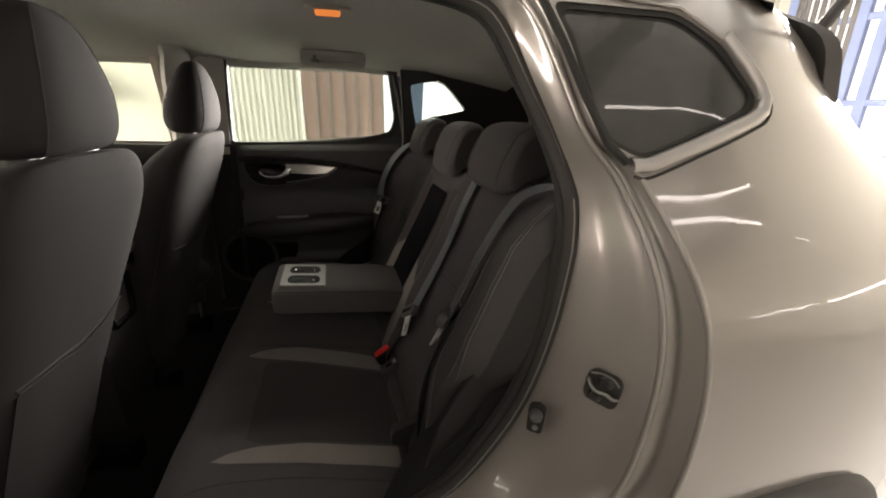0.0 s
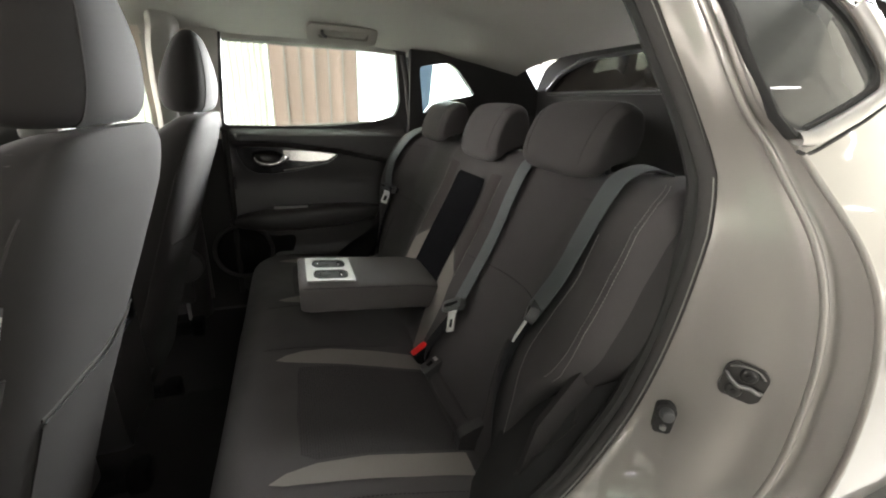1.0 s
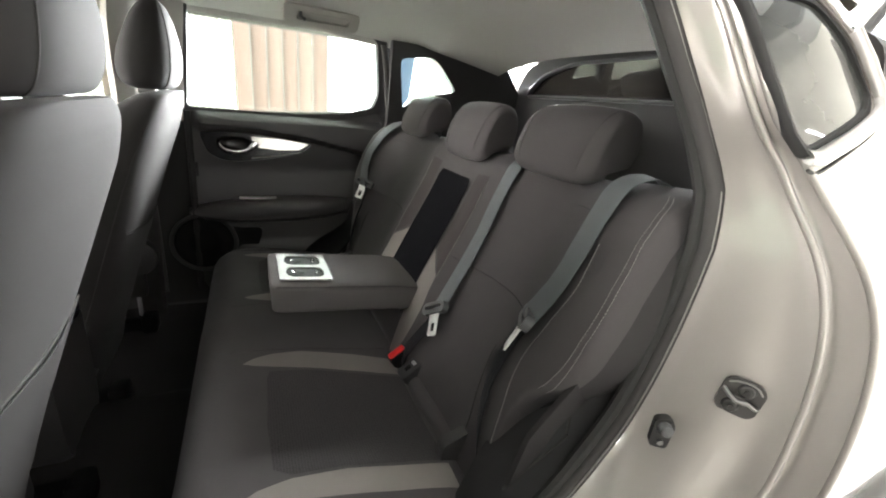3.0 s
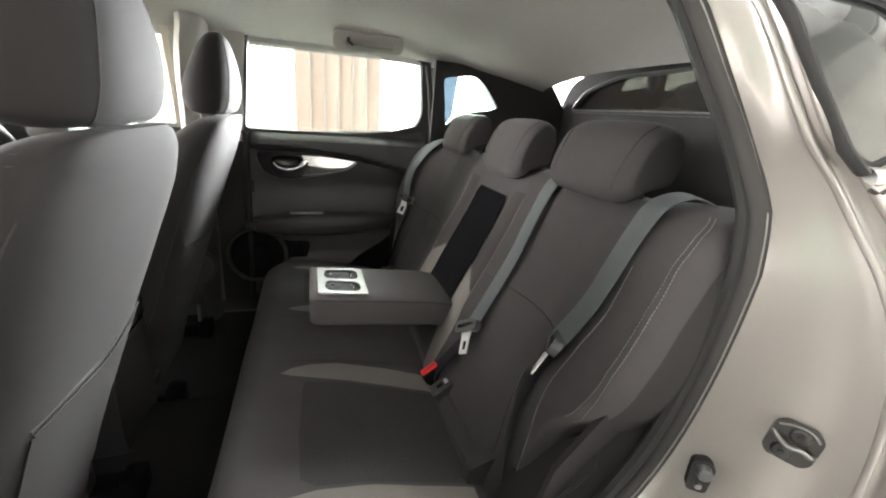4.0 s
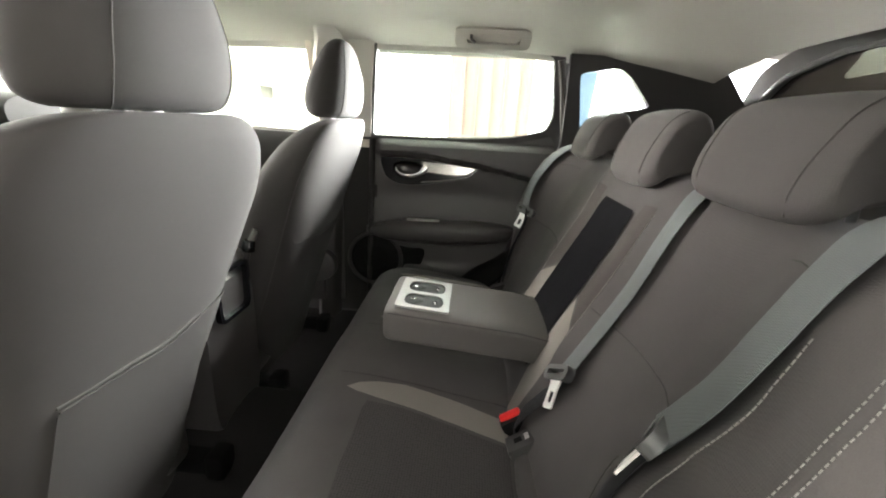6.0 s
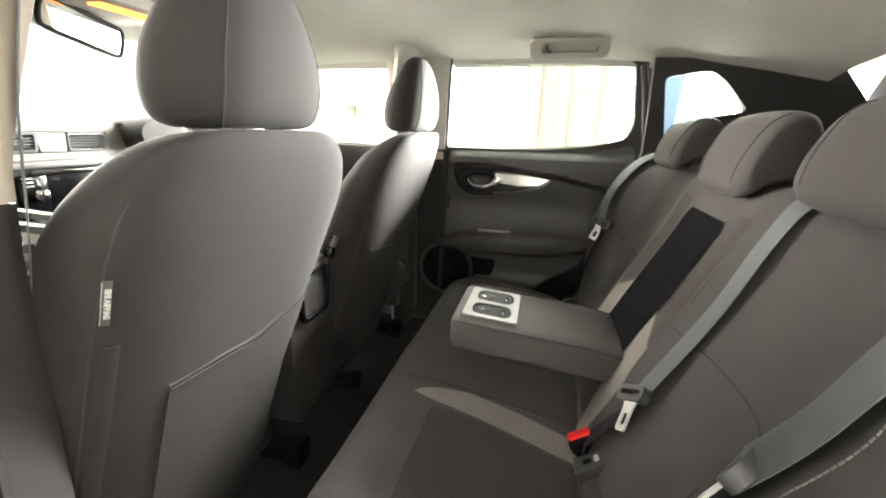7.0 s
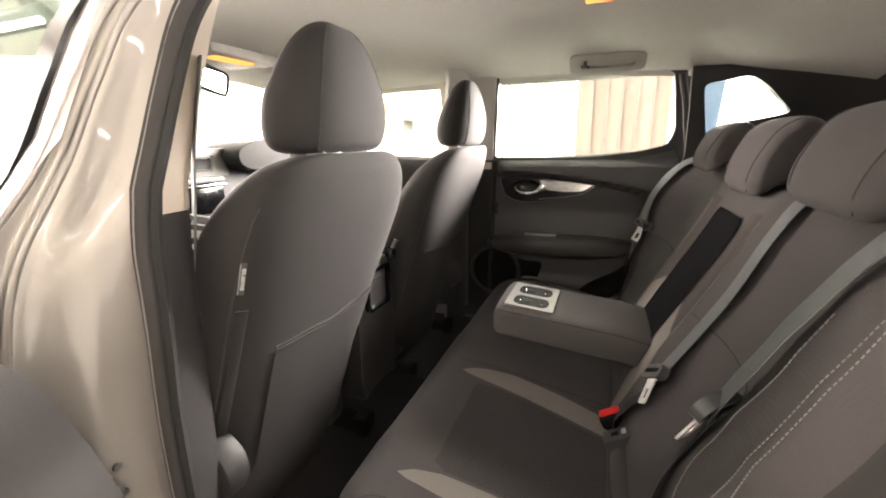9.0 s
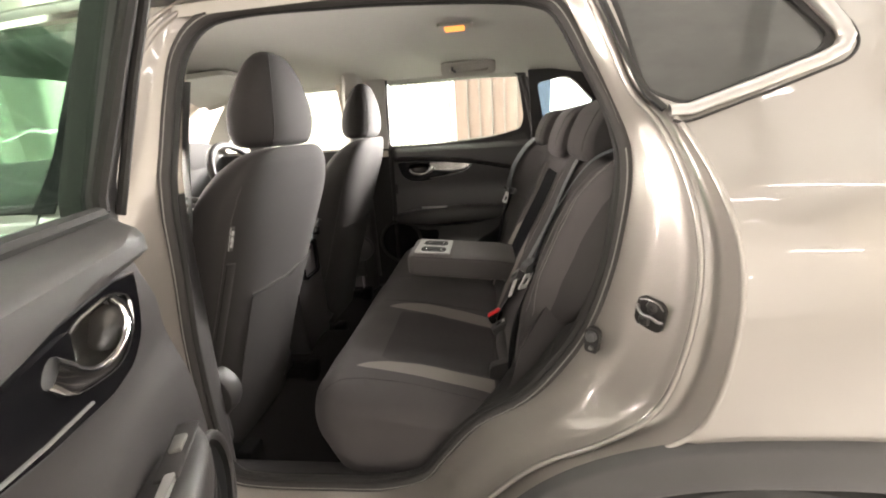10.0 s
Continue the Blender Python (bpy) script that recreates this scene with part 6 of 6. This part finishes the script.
part("rear_bin", plate(rounded(((-0.065, 0.72), (0.065, 0.72), (0.07, 0.85), (-0.07, 0.85)), 0.02), [rounded(((-0.056, 0.729), (0.056, 0.729), (0.06, 0.841), (-0.06, 0.841)), 0.016)], lambda a, b, t: (-0.69 - t, a, b), 0.014), PIANO, centre, "gloss black bin edge")
stalk = thing("belt_stalk", (-0.66, 0.13, 0.80), "black belt stalk beside the front seat", "belt stalk")
part("stem", tube(bmesh.new(), [(-0.72, 0.09, 0.80), (-0.70, 0.092, 0.87), (-0.68, 0.105, 0.915)], 0.010), PLASTIC, stalk)
part("cap", cyl(bmesh.new(), (-0.70, 0.09, 0.86), (-0.695, 0.092, 0.89), 0.018, 0.015, 14, 0.003), PIANO, stalk)
# front belt hanging at the centre pillar
dbelt = thing("front_seat_belt", (-0.70, -0.60, 0.60), "dark front seat belt hanging along the centre pillar", "seat belt")
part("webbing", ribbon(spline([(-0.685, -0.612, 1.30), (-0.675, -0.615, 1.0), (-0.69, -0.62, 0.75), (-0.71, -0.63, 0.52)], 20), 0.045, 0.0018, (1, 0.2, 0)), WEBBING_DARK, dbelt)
tongue(dbelt, (-0.655, -0.608, 1.06), Matrix.Rotation(radians(70), 4, "Z"))
# hinge bolt plate low on the centre pillar's painted edge
latch = thing("door_check", (-0.672, -0.765, 0.774), "dark steel door check on the painted pillar edge", "door check")
part("base_plate", boxed((-0.690, -0.780, 0.742), (-0.660, -0.752, 0.806), 0.006), PLASTIC, latch)
part("arm", boxed((-0.664, -0.786, 0.766), (-0.640, -0.770, 0.782), 0.004), STEEL, latch)
for z in (0.752, 0.796):
    part("bolt", cyl(bmesh.new(), (-0.662, -0.766, z), (-0.655, -0.766, z), 0.007, 0.006, 6), STEEL, latch)
# windscreen
screen_glass = thing("windscreen", (-1.7, 0.0, 1.15), "clear raked windscreen above the dashboard", "windscreen", "", "structure")
ws = part("pane", surface(lambda u, v: (-1.43 - 0.58 * v + 0.06 * (2 * u - 1) ** 2, (2 * u - 1) * (0.56 + 0.12 * v), 1.46 - 0.36 * v), lin(0, 1, 12), lin(0, 1, 8), (0, 0, 0.005)), GLASS, screen_glass)
ws.visible_shadow = False
for s in (-1, 1):
    part("pillar_cover", tube(bmesh.new(), [(-1.36 - 0.58 * v, s * (0.575 + 0.12 * v), 1.47 - 0.36 * v) for v in lin(0, 1, 8)], 0.03, 10), BEIGE, screen_glass, "beige windscreen pillar cover")


# ---- the workshop ----
structure("ground", surface(lambda x, y: (x, y, 0.0), lin(-9, 9, 10), lin(-8, 8, 10), (0, 0, -0.1)), CONCRETE, "grey concrete workshop floor", "floor")
# made-up opening with a glow behind, to brighten windscreen and bench
bm = plate([(-6.5, 0.0), (4.2, 0.0), (4.2, 4.5), (-6.5, 4.5)], [rounded(((-1.8, 0.6), (3.9, 0.6), (3.9, 3.7), (-1.8, 3.7)), 0.01, 1)], lambda a, b, t: (-7.0 - t, a, b), 0.2)
structure("wall_front", bm, WALL, "cream painted workshop wall with an added opening for light", "wall")
structure("backdrop_front", plate([(-8, -0.5), (9, -0.5), (9, 6), (-8, 6)], [], lambda a, b, t: (-12 - t, a, b), 0.05), OUTDOOR, "bright hazy glow outside the wall opening", "backdrop")
structure("wall_near", boxed((-7.0, -6.7, 0.0), (7.0, -6.5, 4.5)), WALL_GREY, "grey painted workshop wall", "wall")
# far wall with a wide opening beside the brown panels
bm = plate([(-7.0, 0.0), (7.0, 0.0), (7.0, 4.5), (-7.0, 4.5)], [rounded(((-0.42, 0.05), (3.2, 0.05), (3.2, 3.3), (-0.42, 3.3)), 0.01, 1)], lambda a, b, t: (a, 4.2 + t, b), 0.2)
structure("wall_far", bm, WALL, "cream painted workshop wall with a wide opening", "wall")
bm = plate([(-6.5, 0.0), (4.2, 0.0), (4.2, 4.5), (-6.5, 4.5)], [rounded(((1.2, 0.05), (4.0, 0.05), (4.0, 3.6), (1.2, 3.6)), 0.01, 1)], lambda a, b, t: (6.4 + t, a, b), 0.2)
structure("wall_rear", bm, WALL, "workshop gable with a glazed gate opening", "wall")
structure("roof", boxed((-7.2, -6.7, 4.5), (7.0, 4.4, 4.6)), CEIL, "grey sheet-metal workshop roof", "roof")
structure("backdrop_rear", plate([(-6, -0.5), (9, -0.5), (9, 6), (-6, 6)], [], lambda a, b, t: (13 + t, a, b), 0.05), OUTDOOR, "bright hazy glow outside the wall opening", "backdrop")
structure("backdrop_far", plate([(-6, -0.5), (14, -0.5), (14, 6), (-6, 6)], [], lambda a, b, t: (a, 10 + t, b), 0.05), OUTDOOR, "bright hazy daylight outside the opening", "backdrop")

# white corrugated cladding on the far wall
clad = thing("corrugated_cladding", (-0.9, 4.15, 0.0), "white corrugated metal cladding on the far wall", "cladding")
bm = bmesh.new()
rows = []
for i in range(0, 241):
    x = -1.75 + 1.31 * i / 240
    y = 4.14 + 0.010 * math.tanh(3 * math.sin(2 * math.pi * (x + 1.75) / 0.062))
    rows.append([(x, y, 0.0), (x, y, 1.6), (x, y, 3.4)])
rings(bm, rows, False, False)
part("sheet", bm, CORRUGATED, clad)

# brown strip curtain built as gate leaves; silver strips paint its highlights
gate = thing("folding_gate", (0.0, 4.1, 0.0), "brown ribbed gate leaf half drawn across the opening", "gate")
for k in range(6):
    x = -0.42 + 0.155 * k
    leaf = part("gate_panel", boxed((x, 4.07 + 0.01 * (k % 2), 0.02), (x + 0.143, 4.10 + 0.01 * (k % 2), 3.25), 0.004), PVC, gate)
    part("bright_line_strip", boxed((x + 0.143, 4.062, 0.02), (x + 0.155, 4.10, 3.25), 0.002), SILVER, leaf, "silver strip painted as a bright line of light")
# blue steel posts and glazing bars of the gate openings
frame_ = thing("blue_gate_frame", (6.4, 1.0, 0.0), "blue painted steel frame of the glazed gate, lightened for glare", "gate frame")
for y in (1.3, 2.75, 3.0, 3.9):
    part("post", boxed((6.30, y - 0.06, 0.0), (6.38, y + 0.06, 3.6), 0.008), BLUE, frame_)
for z in (0.9, 1.5, 2.5, 3.5):
    part("bar", boxed((6.31, 1.3, z - 0.04), (6.37, 3.9, z + 0.04), 0.008), BLUE, frame_)
for k in range(8):
    part("slat", boxed((6.30, 3.06 + 0.1 * k, 1.9), (6.32, 3.13 + 0.1 * k, 3.5), 0.004), SILVER, frame_, "bright vertical slat")
# shelf with timber on the far wall
shelf = thing("wall_shelf", (-2.9, 4.1, 1.75), "cream wall shelf with yellow timber on it", "shelf")
part("board", boxed((-3.6, 3.82, 1.50), (-2.35, 4.19, 1.53), 0.004), WALL, shelf)
for x in (-3.4, -2.6):
    part("bracket", boxed((x, 3.9, 1.36), (x + 0.03, 4.19, 1.50), 0.004), STEEL, shelf)
for k in range(4):
    plank = thing("timber_batten", (-2.95, 4.0, 1.531 + 0.045 * k), "yellow timber batten stacked on the shelf", "timber", "stacked battens")
    part("batten", boxed((-3.45 + 0.04 * k, 3.9, 1.531 + 0.045 * k), (-2.55 - 0.03 * k, 4.08, 1.572 + 0.045 * k), 0.003), TIMBER, plank)

# hung tubes behind the near side, and long wall tubes added out of view
for p, q in (((1.9, -2.12, 3.2), (4.1, -1.98, 3.2)), ((5.5, -2.2, 3.2), (6.1, -2.25, 3.2))):
    hung = thing("hung_tube_lamp", p, "lit white tube lamp hung under the workshop roof", "tube lamp", "hung tube lamps")
    part("tube", tube(bmesh.new(), [p, q], 0.018), TUBE, hung, "glowing tube")
    for f in (0.15, 0.85):
        x, y = p[0] + (q[0] - p[0]) * f, p[1] + (q[1] - p[1]) * f
        part("hanger", tube(bmesh.new(), [(x, y, 3.2), (x, y, 4.5)], 0.006), STEEL, hung)
# added lamps: streaks on the flank, more light on jamb and bench
for x0, z in ((1.6, 1.25), (4.3, 2.4), (-4.2, 2.0), (-1.9, 2.0)):
    wl = thing("wall_tube_lamp", (x0 + 1.0, -6.45, z), "unseen tube lamp added on the workshop wall", "tube lamp", "wall tube lamps")
    part("housing", boxed((x0, -6.5, z - 0.05), (x0 + 2.0, -6.45, z + 0.05), 0.008), PLASTIC_MID, wl)
    part("tube", boxed((x0 + 0.03, -6.45, z - 0.03), (x0 + 1.97, -6.42, z + 0.03), 0.01), TUBE, wl, "glowing tube")

# added low gable lamps, only there to draw streaks on the flank
for y0, z in ((-5.6, 1.15), (-3.4, 1.15)):
    wl = thing("wall_tube_lamp", (6.35, y0 + 1.0, z), "unseen tube lamp added on the workshop gable", "tube lamp", "wall tube lamps")
    part("housing", boxed((6.35, y0, z - 0.05), (6.4, y0 + 2.0, z + 0.05), 0.008), PLASTIC_MID, wl)
    part("tube", boxed((6.32, y0 + 0.03, z - 0.03), (6.35, y0 + 1.97, z + 0.03), 0.01), TUBE, wl, "glowing tube")

# ceiling tubes and beams; tubes at x -3.4 and -5.8 are added fill
for x0, y, z in ((-3.2, -2.1, 3.3), (-3.4, -3.2, 3.2), (-5.8, -2.6, 3.0), (0.0, -2.9, 3.3), (-3.2, -4.2, 3.3), (0.4, -4.2, 3.3), (-3.6, 1.0, 3.7), (0.6, 1.0, 3.7), (-5.6, -1.2, 2.6)):
    lamp_ = thing("tube_lamp", (x0 + 1.2, y, z), "lit white tube lamp of a roof set with added fill tubes", "tube lamp", "tube lamps")
    part("housing", boxed((x0, y - 0.06, z + 0.03), (x0 + 2.4, y + 0.06, z + 0.09), 0.01), PLASTIC_MID, lamp_)
    part("tube", boxed((x0 + 0.03, y - 0.018, z), (x0 + 2.37, y + 0.018, z + 0.03), 0.01), TUBE, lamp_, "glowing tube")
    for s in (0.4, 2.0):
        part("hanger", tube(bmesh.new(), [(x0 + s, y, z + 0.09), (x0 + s, y, 4.5)], 0.006), STEEL, lamp_)
for x in (-5.0, -2.5, 0.0, 2.5, 5.0):
    beam = thing("roof_beam", (x, -1.0, 4.2), "dark steel roof beam", "beam", "roof beams")
    part("web", boxed((x - 0.06, -6.5, 4.15), (x + 0.06, 4.2, 4.5), 0.004), BEAM, beam)
